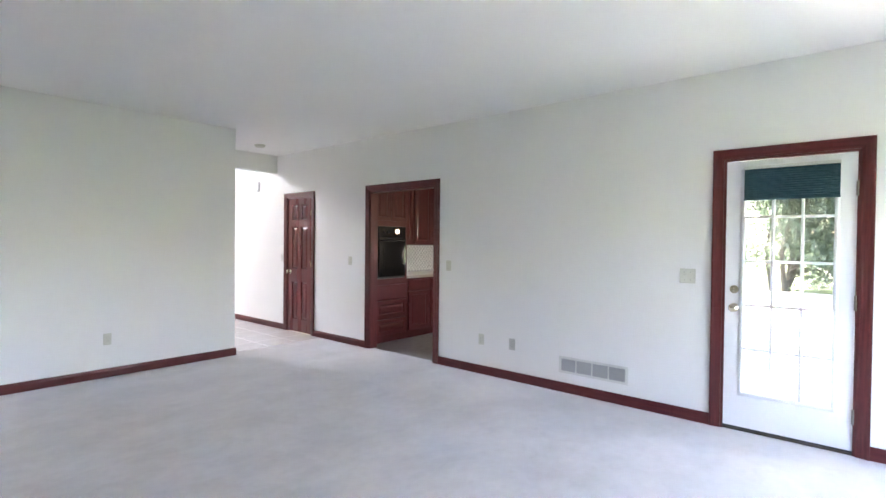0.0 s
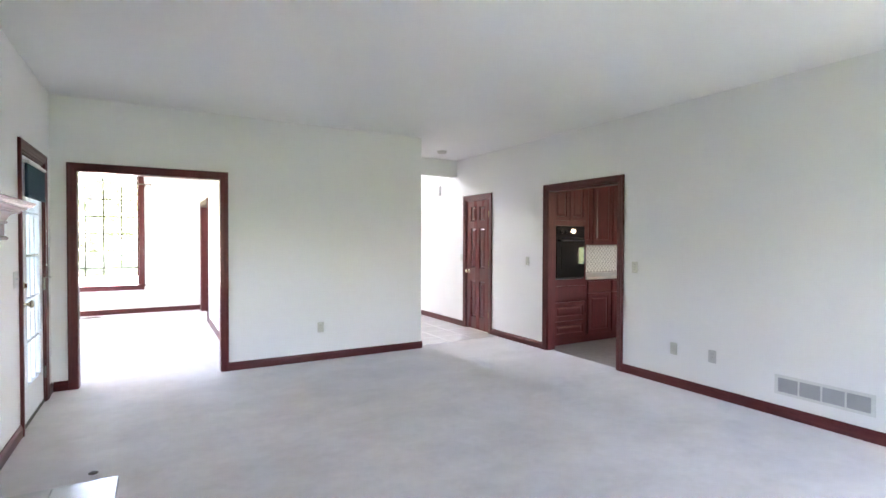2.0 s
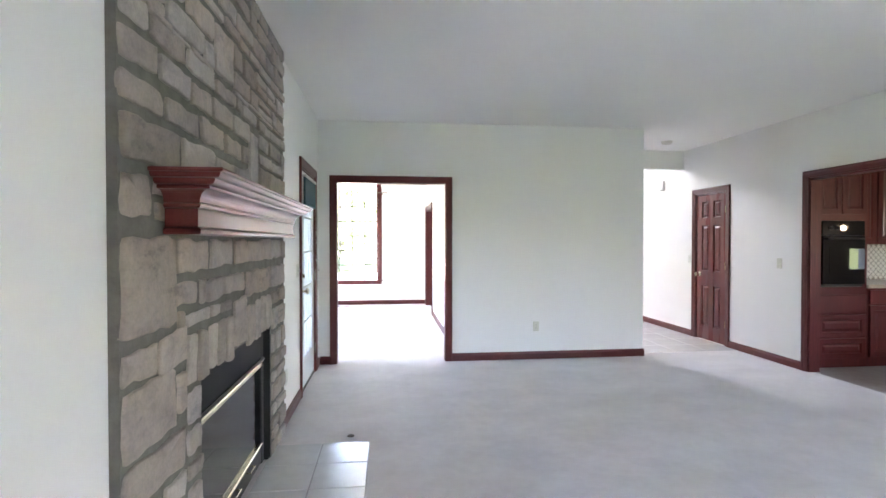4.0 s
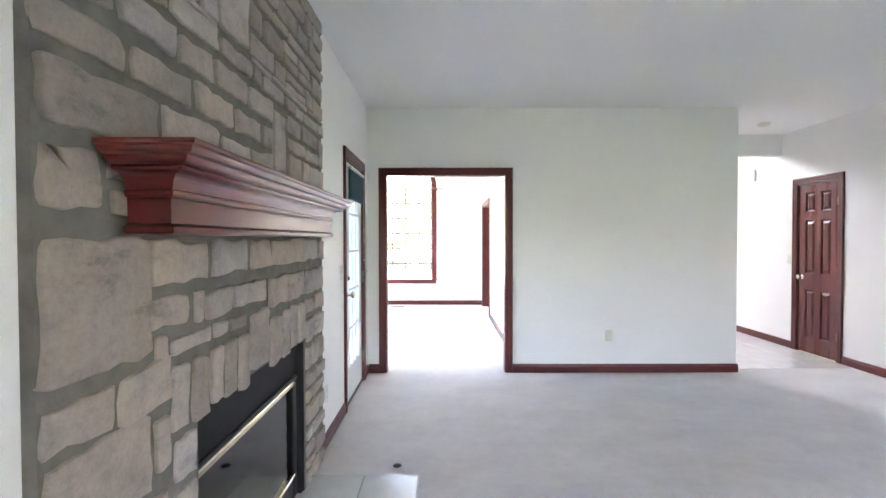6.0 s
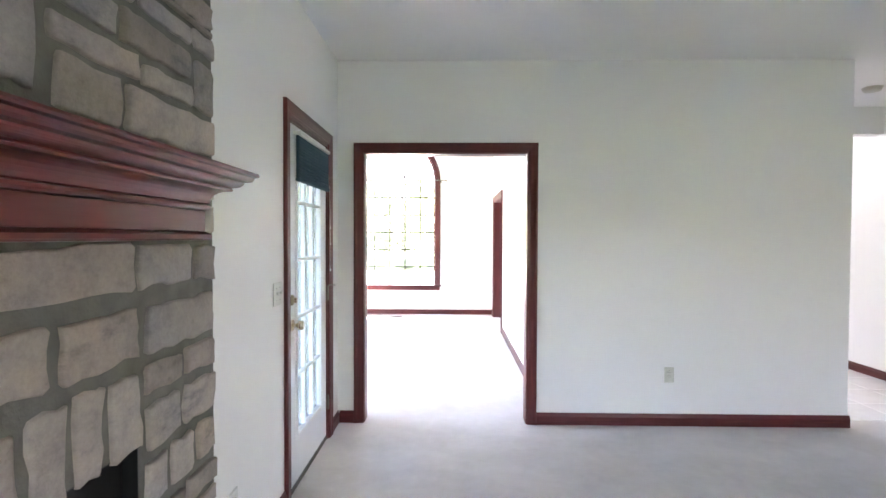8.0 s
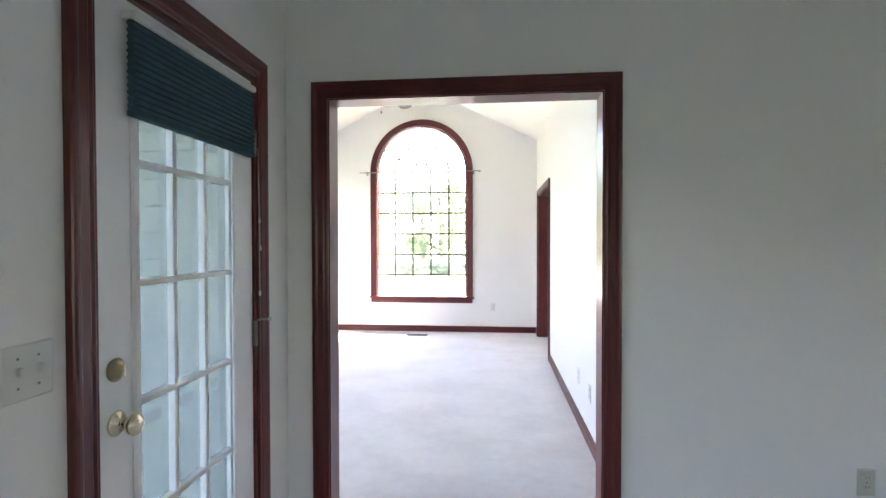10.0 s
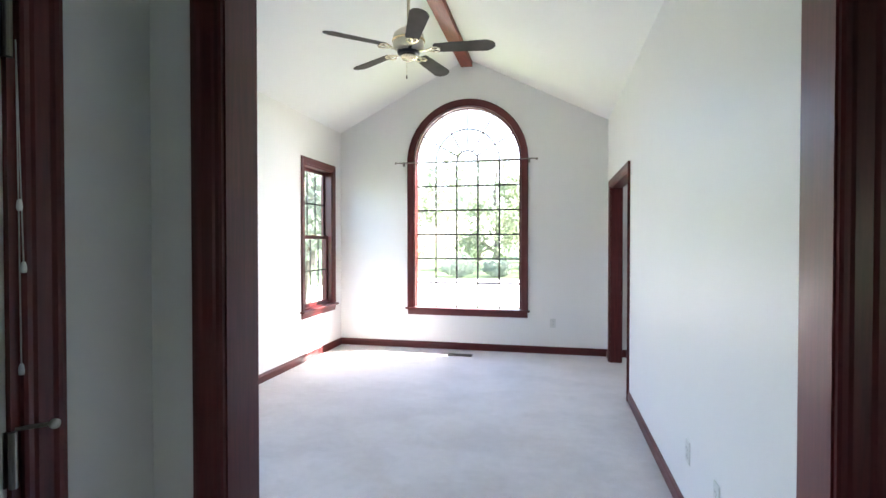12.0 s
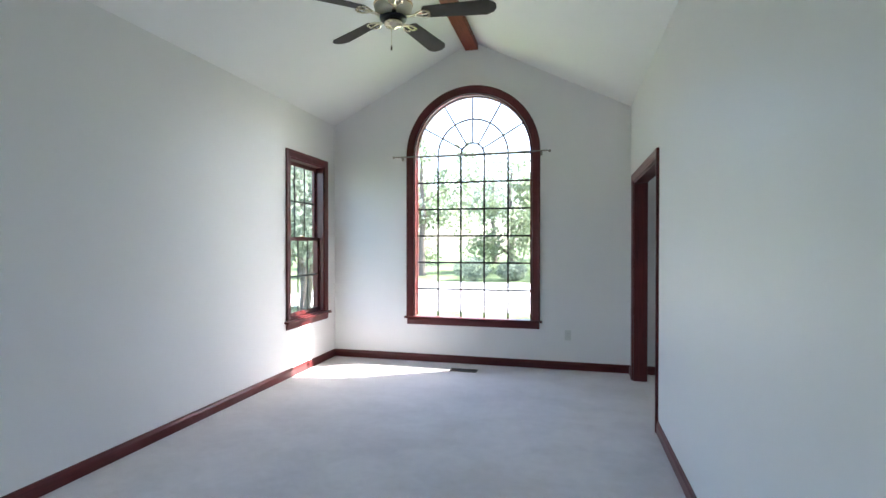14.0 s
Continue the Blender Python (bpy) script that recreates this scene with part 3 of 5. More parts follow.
def pleated_shade(place, u0, u1, v0, v1, label):
    """A pleated fabric shade pulled up, with its rails and cord."""
    t = tagged(empty("pleated_shade"), label, "window shade")
    part("head_rail", pbox(bmesh.new(), place, u0, u1, v1 - 0.022, v1, 0.0, 0.042, 0.003), PLATE_WHITE, t, "white head rail")
    bm = bmesh.new()
    n = 26
    zs = [v0 + 0.018 + (v1 - 0.022 - v0 - 0.018) * k / n for k in range(n + 1)]
    front = [(0.036 if k % 2 else 0.026) for k in range(n + 1)]
    prof = [(z, f) for z, f in zip(zs, front)] + [(z, 0.014 - (f - 0.03) * 0.6) for z, f in list(zip(zs, front))[::-1]]
    a = [bm.verts.new(place(u0 + 0.004, z, d)) for z, d in prof]
    b = [bm.verts.new(place(u1 - 0.004, z, d)) for z, d in prof]
    for i in range(len(prof)):
        j = (i + 1) % len(prof)
        bm.faces.new((a[i], a[j], b[j], b[i]))
    for i in range(n):
        j = len(prof) - 1 - i
        bm.faces.new((a[i], a[i + 1], a[j - 1], a[j]))
        bm.faces.new((b[i], b[j], b[j - 1], b[i + 1]))
    bmesh.ops.recalc_face_normals(bm, faces=bm.faces)
    part("fabric", bm, TEAL, t, "teal pleated fabric")
    part("bottom_rail", pbox(bmesh.new(), place, u0 + 0.002, u1 - 0.002, v0, v0 + 0.018, 0.01, 0.038, 0.003), TEAL, t)
    return t


west, east = on_x(XW, 1), on_x(XE, -1)
glazed_door("door_west", west, LD[0], LD[1], 4.79, 5.27, "white fifteen-pane door with brass knob and a raised teal shade", DIM_DOOR_GLASS)
glazed_door("door_patio", east, PD[1], PD[0], 0.13, 0.655, "white fifteen-pane patio door with brass knob and teal shade", DIM_PATIO_GLASS)
pleated_shade(lambda u, v, d: west(u, v, d - 0.008), 4.738, 5.392, 1.715, 1.988, "teal pleated shade raised to the top of the white door")
pleated_shade(lambda u, v, d: east(u, v, d - 0.008), 0.098, 0.662, 1.725, 1.975, "teal pleated shade raised to the top of the patio door")


def pull_cord(place, u, v0, v1, label):
    t = tagged(empty("pull_cord"), label, "shade cord")
    bm = bmesh.new()
    add_tube(bm, place(u, v0, 0.022), place(u, v1, 0.018), 0.0011, n=6)
    add_tube(bm, place(u + 0.006, v0 + 0.18, 0.022), place(u, v1, 0.018), 0.0011, n=6)
    part("cord", bm, PLATE_GREY, t)
    for du, v in ((0.0, v0), (0.006, v0 + 0.18), (0.0, v0 + 0.29)):
        bm = add_lathe(bmesh.new(), [(0.002, 0.012), (0.004, 0.007), (0.005, -0.003), (0.004, -0.008), (0.0, -0.009)][::-1], Matrix.Translation(place(u + du, v, 0.022)), 10)
        bmesh.ops.recalc_face_normals(bm, faces=bm.faces)
        part("tassel", bm, PLATE_WHITE, t, "small white plastic tassel", True)
    return t


pull_cord(west, LD[1] - 0.012, 1.18, 1.76, "thin white shade cord with tassels hanging by the door hinges")
stop = tagged(empty("door_stop"), "small brass hinge-pin door stop on the white door", "door stop")
bm = bmesh.new()
add_tube(bm, west(LD[1] + 0.0, 1.075, 0.022), west(LD[1] + 0.030, 1.072, 0.038), 0.004, n=10)
add_tube(bm, west(LD[1] - 0.016, 1.075, 0.012), west(LD[1] + 0.0, 1.075, 0.022), 0.004, n=10)
part("arm", bm, NICKEL, stop)
part("bumper", add_lathe(bmesh.new(), [(0.006, 0), (0.009, 0.003), (0.009, 0.010), (0.0, 0.012)], out_of(west, LD[1] + 0.030, 1.072, 0.036), 12), PLATE_GREY, stop, "grey rubber tip", True)


def panelled_door():
    d = tagged(empty("door_closet"), "closed six-panel dark cherry wooden door with a brass knob", "door", kind="structure")
    lo, hi, top = DR[0] + 0.018, DR[1] - 0.018, 2.022
    w = hi - lo
    st, mid = 0.105, 0.095
    cols = [(lo + st, lo + (w - mid) / 2), (lo + (w + mid) / 2, hi - st)]
    rows = [(0.20, 0.765), (0.965, 1.600), (1.705, 1.93)]
    f0, f1 = -0.050, -0.006
    holes = [(c[0], c[1], r[0], r[1]) for c in cols for r in rows]
    part("slab", wall_mesh(lo, hi, 0.012, top, holes, lambda u, v, dd: east(u, v, dd + f1), 0.044), DOORWOOD, d)
    for h in holes:
        bm = bmesh.new()
        rings = []
        for inset, dep in ((0.0, -0.002), (0.010, -0.014), (0.018, -0.015), (0.042, -0.004), (0.046, -0.004)):
            u0, u1, v0, v1 = h[0] + inset, h[1] - inset, h[2] + inset, h[3] - inset
            rings.append([bm.verts.new(east(u, v, f1 + dep)) for u, v in ((u0, v0), (u1, v0), (u1, v1), (u0, v1))])
        for a, b in zip(rings, rings[1:]):
            for k in range(4):
                bm.faces.new((a[k], a[(k + 1) % 4], b[(k + 1) % 4], b[k]))
        bm.faces.new(rings[-1])
        back = [bm.verts.new(east(u, v, f0 + 0.006)) for u, v in ((h[0], h[2]), (h[1], h[2]), (h[1], h[3]), (h[0], h[3]))]
        bm.faces.new(back[::-1])
        for k in range(4):
            bm.faces.new((back[k], back[(k + 1) % 4], rings[0][(k + 1) % 4], rings[0][k]))
        bmesh.ops.recalc_face_normals(bm, faces=bm.faces)
        part("panel", bm, DOORWOOD, d)
    knob(d, east, hi - 0.058, 0.915, f1, PALE_BRASS, "round polished brass knob")
    for v in (0.28, 1.05, 1.80):
        bm = bmesh.new()
        add_tube(bm, east(lo - 0.008, v - 0.045, 0.004), east(lo - 0.008, v + 0.045, 0.004), 0.006, n=10)
        part("hinge", bm, BRASS, d)
    return d


panelled_door()

# ---- windows ----


def arched_window():
    """Arched picture window with a dark came grid, wooden casing, sill and apron."""
    w = tagged(empty("window_arched"), "tall arched picture window with dark grid and cherry casing", "window", kind="structure")
    place = on_y(SN, -1)
    path = arch_path(AX, AR - 0.004, A0 + 0.028, ASP, 40)
    big = [(a * 1.18, dd * 1.15) for a, dd in CASING]
    part("casing", sweep(bmesh.new(), big, arch_path(AX, AR + 0.002, A0 + 0.022, ASP, 40), place), WOOD_Z, w)
    part("window_frame", sweep(bmesh.new(), [(0.003, 0.002), (-0.012, 0.002), (-0.012, -0.06), (-0.022, -0.06), (-0.022, -0.10), (0.003, -0.10)], path, place), WOOD_Z, w)
    sill = pbox(bmesh.new(), place, AX - AR - 0.115, AX + AR + 0.115, A0 - 0.002, A0 + 0.022, -0.10, 0.045, 0.005)
    part("window_sill", sill, WOOD_X, w)
    bm = sweep(bmesh.new(), [(0.0, 0.0), (0.0, 0.016), (0.012, 0.019), (0.05, 0.013), (0.07, 0.010), (0.07, 0.0)], lambda a: [(AX - AR - 0.085, A0 - 0.004 - a), (AX + AR + 0.085, A0 - 0.004 - a)], place)
    part("apron", bm, WOOD_X, w)
    y = -0.082
    t = 0.0105
    r = AR - 0.022
    bm = bmesh.new()
    pane_pts = [bm.verts.new(place(u, v, -0.078)) for u, v in arch_path(AX, r, A0 + 0.022, ASP, 40)(0.002)]
    bm.faces.new(pane_pts)
    ext = bmesh.ops.extrude_face_region(bm, geom=bm.faces[:])
    bmesh.ops.translate(bm, vec=(0, 0.004, 0), verts=[v for v in ext["geom"] if isinstance(v, bmesh.types.BMVert)])
    bmesh.ops.recalc_face_normals(bm, faces=bm.faces)
    pane = part("pane", bm, PANE, w, "pane of glass")
    pane.visible_shadow = False
    xs = [AX - 0.42, AX - 0.14, AX + 0.14, AX + 0.42]
    for x in xs:
        part("muntin", pbox(bmesh.new(), place, x - t, x + t, A0 + 0.022, ASP, -0.077, -0.070), LEAD, w)
    for k in range(1, 7):
        z = A0 + 0.030 + (ASP - A0 - 0.03) * k / 6
        part("muntin", pbox(bmesh.new(), place, AX - r, AX + r, z - t, z + t, -0.0765, -0.0695), LEAD, w)

    def bar(points, half):
        bm = bmesh.new()
        rows = []
        for i, (u, v) in enumerate(points):
            a, b = points[max(i - 1, 0)], points[min(i + 1, len(points) - 1)]
            tx, tz = b[0] - a[0], b[1] - a[1]
            ln = math.hypot(tx, tz)
            nx, nz = -tz / ln * half, tx / ln * half
            rows.append([bm.verts.new(place(u + s * nx, v + s * nz, dd)) for s, dd in ((1, -0.070), (-1, -0.070), (-1, -0.077), (1, -0.077))])
        for p, q in zip(rows, rows[1:]):
            for k in range(4):
                bm.faces.new((p[k], p[(k + 1) % 4], q[(k + 1) % 4], q[k]))
        bm.faces.new(rows[0])
        bm.faces.new(rows[-1][::-1])
        bmesh.ops.recalc_face_normals(bm, faces=bm.faces)
        part("muntin", bm, LEAD, w)
    for rad in (0.14, 0.42):
        bar([(AX + rad * math.cos(math.pi * k / 24), ASP + rad * math.sin(math.pi * k / 24)) for k in range(25)], t)
    for deg in (30, 60, 90, 120, 150):
        c, s = math.cos(radians(deg)), math.sin(radians(deg))
        bar([(AX + 0.14 * c, ASP + 0.14 * s), (AX + r * c, ASP + r * s)], t * 0.9)
    return w


arched_window()


def sash_window(u0, u1, v0, v1):
    """Double-hung window, two sashes of six lights each."""
    w = tagged(empty("window_sash"), "double-hung cherry wood window with dark grids and a sill", "window", kind="structure")
    place = on_x(SW, 1)
    casing_boards(door_path(u0, u1, v1, v0 - 0.003), place, WOOD_Y, w)
    part("window_frame", sweep(bmesh.new(), [(0.003, 0.002), (-0.018, 0.002), (-0.018, -0.135), (0.003, -0.135)], loop_path(u0, u1, v0 + 0.02, v1), place, True), WOOD_Z, w)
    part("window_sill", pbox(bmesh.new(), place, u0 - 0.105, u1 + 0.105, v0 - 0.004, v0 + 0.020, -0.10, 0.050, 0.005), WOOD_Y, w)
    part("apron", sweep(bmesh.new(), [(0.0, 0.0), (0.0, 0.016), (0.012, 0.019), (0.05, 0.013), (0.066, 0.010), (0.066, 0.0)], lambda a: [(u0 - 0.075, v0 - 0.006 - a), (u1 + 0.075, v0 - 0.006 - a)], place), WOOD_Y, w)
    mid = (v0 + v1) / 2 + 0.01
    for a, b, dep in ((v0 + 0.040, mid + 0.020, -0.050), (mid - 0.020, v1 - 0.018, -0.090)):
        g0, g1 = u0 + 0.018, u1 - 0.018
        s = part("sash", sweep(bmesh.new(), [(0.0, dep), (-0.006, dep), (-0.040, dep - 0.006), (-0.040, dep - 0.034), (0.0, dep - 0.034)], loop_path(g0, g1, a, b), place, True), WOOD_Z, w)
        p = part("pane", pbox(bmesh.new(), place, g0 + 0.038, g1 - 0.038, a + 0.038, b - 0.038, dep - 0.022, dep - 0.018), PANE, s, "pane of glass")
        p.visible_shadow = False
        for k in (1, 2):
            u = g0 + 0.04 + (g1 - g0 - 0.08) * k / 3
            part("muntin", pbox(bmesh.new(), place, u - 0.008, u + 0.008, a + 0.038, b - 0.038, dep - 0.017, dep - 0.009), LEAD, s)
        vm = (a + b) / 2
        part("muntin", pbox(bmesh.new(), place, g0 + 0.038, g1 - 0.038, vm - 0.008, vm + 0.008, dep - 0.0165, dep - 0.0085), LEAD, s)
    bm = pbox(bmesh.new(), place, (u0 + u1) / 2 - 0.03, (u0 + u1) / 2 + 0.03, mid + 0.020, mid + 0.034, -0.088, -0.054, 0.004)
    part("sash_lock", bm, BRASS, w, "brass sash lock")
    return w


sash_window(*SWIN)

rod = tagged(empty("curtain_rod"), "thin bare metal curtain rod across the arched window", "curtain rod")
part("pole", add_tube(bmesh.new(), (-1.82, 11.012, 2.437), (-0.02, 11.012, 2.443), 0.0075, n=12), NICKEL, rod)
for x, sgn in ((-1.82, -1), (-0.02, 1)):
    fin = [(0.0075, 0.0), (0.013, 0.006), (0.016, 0.014), (0.013, 0.024), (0.0, 0.030)]
    part("finial", add_lathe(bmesh.new(), fin, look((x, 11.012, 2.437), (x - sgn, 11.012, 2.437)), 12), NICKEL, rod, smooth=True)
for x in (-1.74, -0.10):
    bm = box(x - 0.006, x + 0.006, 11.012, SN - 0.002, 2.424, 2.432)
    add_box(bm, x - 0.012, x + 0.012, SN - 0.026, SN - 0.001, 2.40, 2.455)
    part("bracket", bm, NICKEL, rod)

# ---- fireplace ----
FY0, FY1 = 1.56, 3.735
FACE = XW + 0.030
fireplace = tagged(empty("fireplace", (XW, (FY0 + FY1) / 2, 0)), "floor to ceiling fireplace front of grey limestone blocks in mortar", "fireplace")


def under(ob, thing):
    ob.parent = thing
    ob.matrix_parent_inverse = thing.matrix_world.inverted()
    return ob


under(part("mortar_bed", wall_mesh(FY0, FY1, 0.002, H - 0.002, [(FBOX[0], FBOX[1], -1, FBOX[2])], on_x(FACE, 1), 0.029), MORTAR), fireplace)

mantel = tagged(empty("mantel", (XW, 2.63, 1.396)), "heavy cherry wood mantel shelf with stepped crown moulding on stone", "mantel shelf")
MB0, MB1, MX = 1.912, 3.345, -0.708


def mantel_path(d):
    return [(MX, MB0 - d), (MX + d, MB0 - d), (MX + d, MB1 + d), (MX, MB1 + d)]


def moulding(name, prof, label=""):
    """A band of the mantel, turned round both ends with mitres; prof is (out, height)."""
    bm = bmesh.new()
    prof = [(0.0, prof[0][1])] + prof + [(0.0, prof[-1][1])]
    rows = []
    for dd, z in prof:
        pts = mantel_path(dd) if dd > 0 else [(MX, MB0), (MX + 0.0001, MB0), (MX + 0.0001, MB1), (MX, MB1)]
        rows.append([bm.verts.new((x, y, z)) for x, y in pts])
    for a, b in zip(rows, rows[1:]):
        for k in range(3):
            bm.faces.new((a[k], a[k + 1], b[k + 1], b[k]))
    for row in rows[:1]:
        bm.faces.new(row)
    bm.faces.new(rows[-1][::-1])
    bmesh.ops.remove_doubles(bm, verts=bm.verts, dist=0.0003)
    bmesh.ops.recalc_face_normals(bm, faces=bm.faces)
    return under(part(name, bm, MANTEL, None, label), mantel)


def quarter(d0, z0, d1, z1, hollow, n=6):
    """Points of a quarter round or a cove from (d0, z0) to (d1, z1)."""
    out = []
    for k in range(n + 1):
        t = math.pi / 2 * k / n
        if hollow:
            out.append((d0 + (d1 - d0) * (1 - math.cos(t)), z0 + (z1 - z0) * math.sin(t)))
        else:
            out.append((d0 + (d1 - d0) * math.sin(t), z0 + (z1 - z0) * (1 - math.cos(t))))
    return out


moulding("bed_mould", [(0.100, 1.396), (0.112, 1.397), (0.116, 1.402), (0.116, 1.412), (0.110, 1.417), (0.104, 1.420)])
moulding("frieze", [(0.100, 1.4202), (0.103, 1.422), (0.103, 1.480), (0.100, 1.4818)])
moulding("crown_mould", [(0.104, 1.482), (0.110, 1.484), (0.114, 1.489), (0.114, 1.496), (0.108, 1.499)] + quarter(0.112, 1.502, 0.150, 1.540, True) + [(0.158, 1.541), (0.160, 1.546), (0.157, 1.550)] + quarter(0.160, 1.552, 0.184, 1.570, False) + [(0.190, 1.571)])
moulding("shelf", [(0.190, 1.5712), (0.200, 1.573), (0.205, 1.579), (0.207, 1.586), (0.216, 1.589), (0.218, 1.594), (0.216, 1.600), (0.209, 1.602)])

insert = tagged(empty("fireplace_insert", (XW, 2.74, 0)), "black metal gas fireplace insert with glass front and brass trim", "fireplace insert")


def ins(name, bm, mat, label=""):
    return under(part(name, bm, mat, None, label), insert)


fy0, fy1 = FBOX[0] + 0.004, FBOX[1] - 0.004
bm = bmesh.new()
for a in ((XW - 0.55, XW - 0.05, fy0, fy0 + 0.02, 0.0, 0.79), (XW - 0.55, XW - 0.05, fy1 - 0.02, fy1, 0.0, 0.79), (XW - 0.57, XW - 0.55, fy0, fy1, 0.0, 0.79), (XW - 0.55, XW - 0.05, fy0 + 0.02, fy1 - 0.02, 0.77, 0.79), (XW - 0.55, XW - 0.05, fy0 + 0.02, fy1 - 0.02, 0.0, 0.02)):
    add_box(bm, *a)
ins("firebox", bm, SOOT, "sooty dark firebox lining")
for ya in (FBOX[0] + 0.0005, FBOX[1] - 0.0035):
    ins("side_liner", box(XW - 0.145, FACE - 0.001, ya, ya + 0.003, 0.0, FBOX[2] - 0.004), BLACK)
ins("top_liner", box(XW - 0.145, FACE - 0.001, FBOX[0] + 0.004, FBOX[1] - 0.004, FBOX[2] - 0.0035, FBOX[2] - 0.0005), BLACK)
ins("hood", box(XW - 0.04, XW - 0.010, fy0, fy1, 0.655, 0.848, 0.004), HOOD, "matt black metal hood panel")
ins("hood_lip", box(XW - 0.012, XW + 0.004, fy0 + 0.02, fy1 - 0.02, 0.640, 0.654, 0.004), BLACK)
ins("side_panel", box(XW - 0.04, XW - 0.010, fy0, fy0 + 0.055, 0.0, 0.654, 0.003), BLACK)
ins("side_panel", box(XW - 0.04, XW - 0.010, fy1 - 0.055, fy1, 0.0, 0.654, 0.003), BLACK)
ins("brass_trim", box(XW - 0.022, XW + 0.004, fy0 + 0.056, fy1 - 0.056, 0.612, 0.638, 0.005), PALE_BRASS, "polished brass strip")
ins("brass_trim", box(XW - 0.022, XW + 0.000, fy0 + 0.056, fy1 - 0.056, 0.122, 0.138, 0.004), PALE_BRASS, "polished brass strip")
ins("glass_front", box(XW - 0.024, XW - 0.018, fy0 + 0.056, fy1 - 0.056, 0.139, 0.611), FIREGLASS, "dark reflective glass")
ins("base_panel", box(XW - 0.04, XW - 0.012, fy0 + 0.056, fy1 - 0.056, 0.012, 0.121, 0.003), BLACK)
for y in (2.42, 2.69, 2.96):
    bm = bmesh.new()
    for yy in (y - 0.045, y + 0.045):
        add_tube(bm, (XW - 0.012, yy, 0.10), (XW + 0.016, yy, 0.10), 0.004, n=8)
    add_tube(bm, (XW + 0.016, y - 0.049, 0.10), (XW + 0.016, y + 0.049, 0.10), 0.0045, n=8)
    ins("handle", bm, PALE_BRASS, "small brass wire handle")

hearth = structure(part("hearth", box(FACE + 0.002, -0.112, 1.60, 3.508, -0.01, 0.006), GROUT), "flush hearth of pale glossy square tiles", "hearth")

valve = tagged(empty("gas_valve_cover", (-0.25, 3.64, 0)), "small dark round gas valve plate in the carpet", "gas valve")
v1 = under(part("plate", add_lathe(bmesh.new(), [(0.026, 0.001), (0.026, 0.004), (0.021, 0.007), (0.010, 0.008), (0.0, 0.008)], Matrix.Translation((-0.25, 3.64, 0)), 20), REGISTER, None, "tarnished dark metal plate", True), valve)
under(part("socket", add_lathe(bmesh.new(), [(0.010, 0.0085), (0.010, 0.012), (0.0, 0.012)], Matrix.Translation((-0.25, 3.64, 0)), 12), SLOT), valve)

# ---- kitchen ----
KY = 4.935      # cabinet fronts
KB = 5.556      # wall behind them
front = on_y(KY, -1)


def raised_front(name, place, u0, u1, v0, v1, parent, d0=0.0, mat=CAB, panel=True):
    """A cabinet door or drawer front with a frame and a raised field."""
    bm = bmesh.new()
    steps = ((0.0, 0.0), (0.0, 0.018), (0.003, 0.020), (0.052, 0.020), (0.058, 0.012), (0.068, 0.011), (0.090, 0.019)) if panel else ((0.0, 0.0), (0.0, 0.016), (0.006, 0.020))
    lim = min(u1 - u0, v1 - v0) / 2 - 0.004
    rings = []
    for ins_, dd in steps:
        i = min(ins_, lim * ins_ / 0.094 if lim < 0.094 else ins_)
        rings.append([bm.verts.new(place(u, v, d0 + dd)) for u, v in ((u0 + i, v0 + i), (u1 - i, v0 + i), (u1 - i, v1 - i), (u0 + i, v1 - i))])
    bm.faces.new(rings[0][::-1])
    for a, b in zip(rings, rings[1:]):
        for k in range(4):
            bm.faces.new((a[k], a[(k + 1) % 4], b[(k + 1) % 4], b[k]))
    bm.faces.new(rings[-1])
    bmesh.ops.recalc_face_normals(bm, faces=bm.faces)
    return part(name, bm, mat, parent)


TX0, TX1 = XE + 0.13, 5.175
tower = tagged(empty("oven_cabinet"), "tall dark cherry oven cabinet with raised-panel doors", "cabinet")
bm = bmesh.new()
OV = (4.615, 5.125, 0.885, 1.60)
for a in ((TX0, OV[0], 0.10, 2.42), (OV[1], TX1, 0.10, 2.42), (OV[0], OV[1], 0.10, OV[2]), (OV[0], OV[1], OV[3], 2.42)):
    add_box(bm, a[0], a[1], KY, KB, a[2], a[3])
part("body", bm, CAB, tower)
part("toe_kick", box(TX0, TX1, KY + 0.06, KB, 0.0, 0.0995), CAB, tower)
raised_front("door", front, TX0 + 0.02, 4.852, 1.67, 2.37, tower)
raised_front("door", front, 4.858, TX1 - 0.02, 1.67, 2.37, tower)
raised_front("drawer_front", front, TX0 + 0.03, TX1 - 0.02, 0.60, 0.80, tower, panel=False)
raised_front("drawer_front", front, TX0 + 0.03, TX1 - 0.02, 0.345, 0.585, tower)
raised_front("drawer_front", front, TX0 + 0.03, TX1 - 0.02, 0.115, 0.33, tower)

oven = tagged(empty("wall_oven"), "built-in black glass wall oven with control panel", "oven")
part("body", box(OV[0] + 0.004, OV[1] - 0.004, KY - 0.004, KY + 0.5, OV[2] + 0.004, OV[3] - 0.004), BLACK, oven)
part("control_panel", box(OV[0] + 0.004, OV[1] - 0.004, KY - 0.026, KY - 0.005, 1.445, OV[3] - 0.004, 0.003), OVEN_BLACK, oven)
part("oven_door", box(OV[0] + 0.004, OV[1] - 0.004, KY - 0.034, KY - 0.005, OV[2] + 0.03, 1.438, 0.004), OVEN_BLACK, oven)
bm = bmesh.new()
add_tube(bm, (OV[0] + 0.05, KY - 0.066, 1.405), (OV[1] - 0.05, KY - 0.066, 1.405), 0.010, n=12)
for x in (OV[0] + 0.07, OV[1] - 0.07):
    add_tube(bm, (x, KY - 0.066, 1.405), (x, KY - 0.033, 1.405), 0.008, n=10)
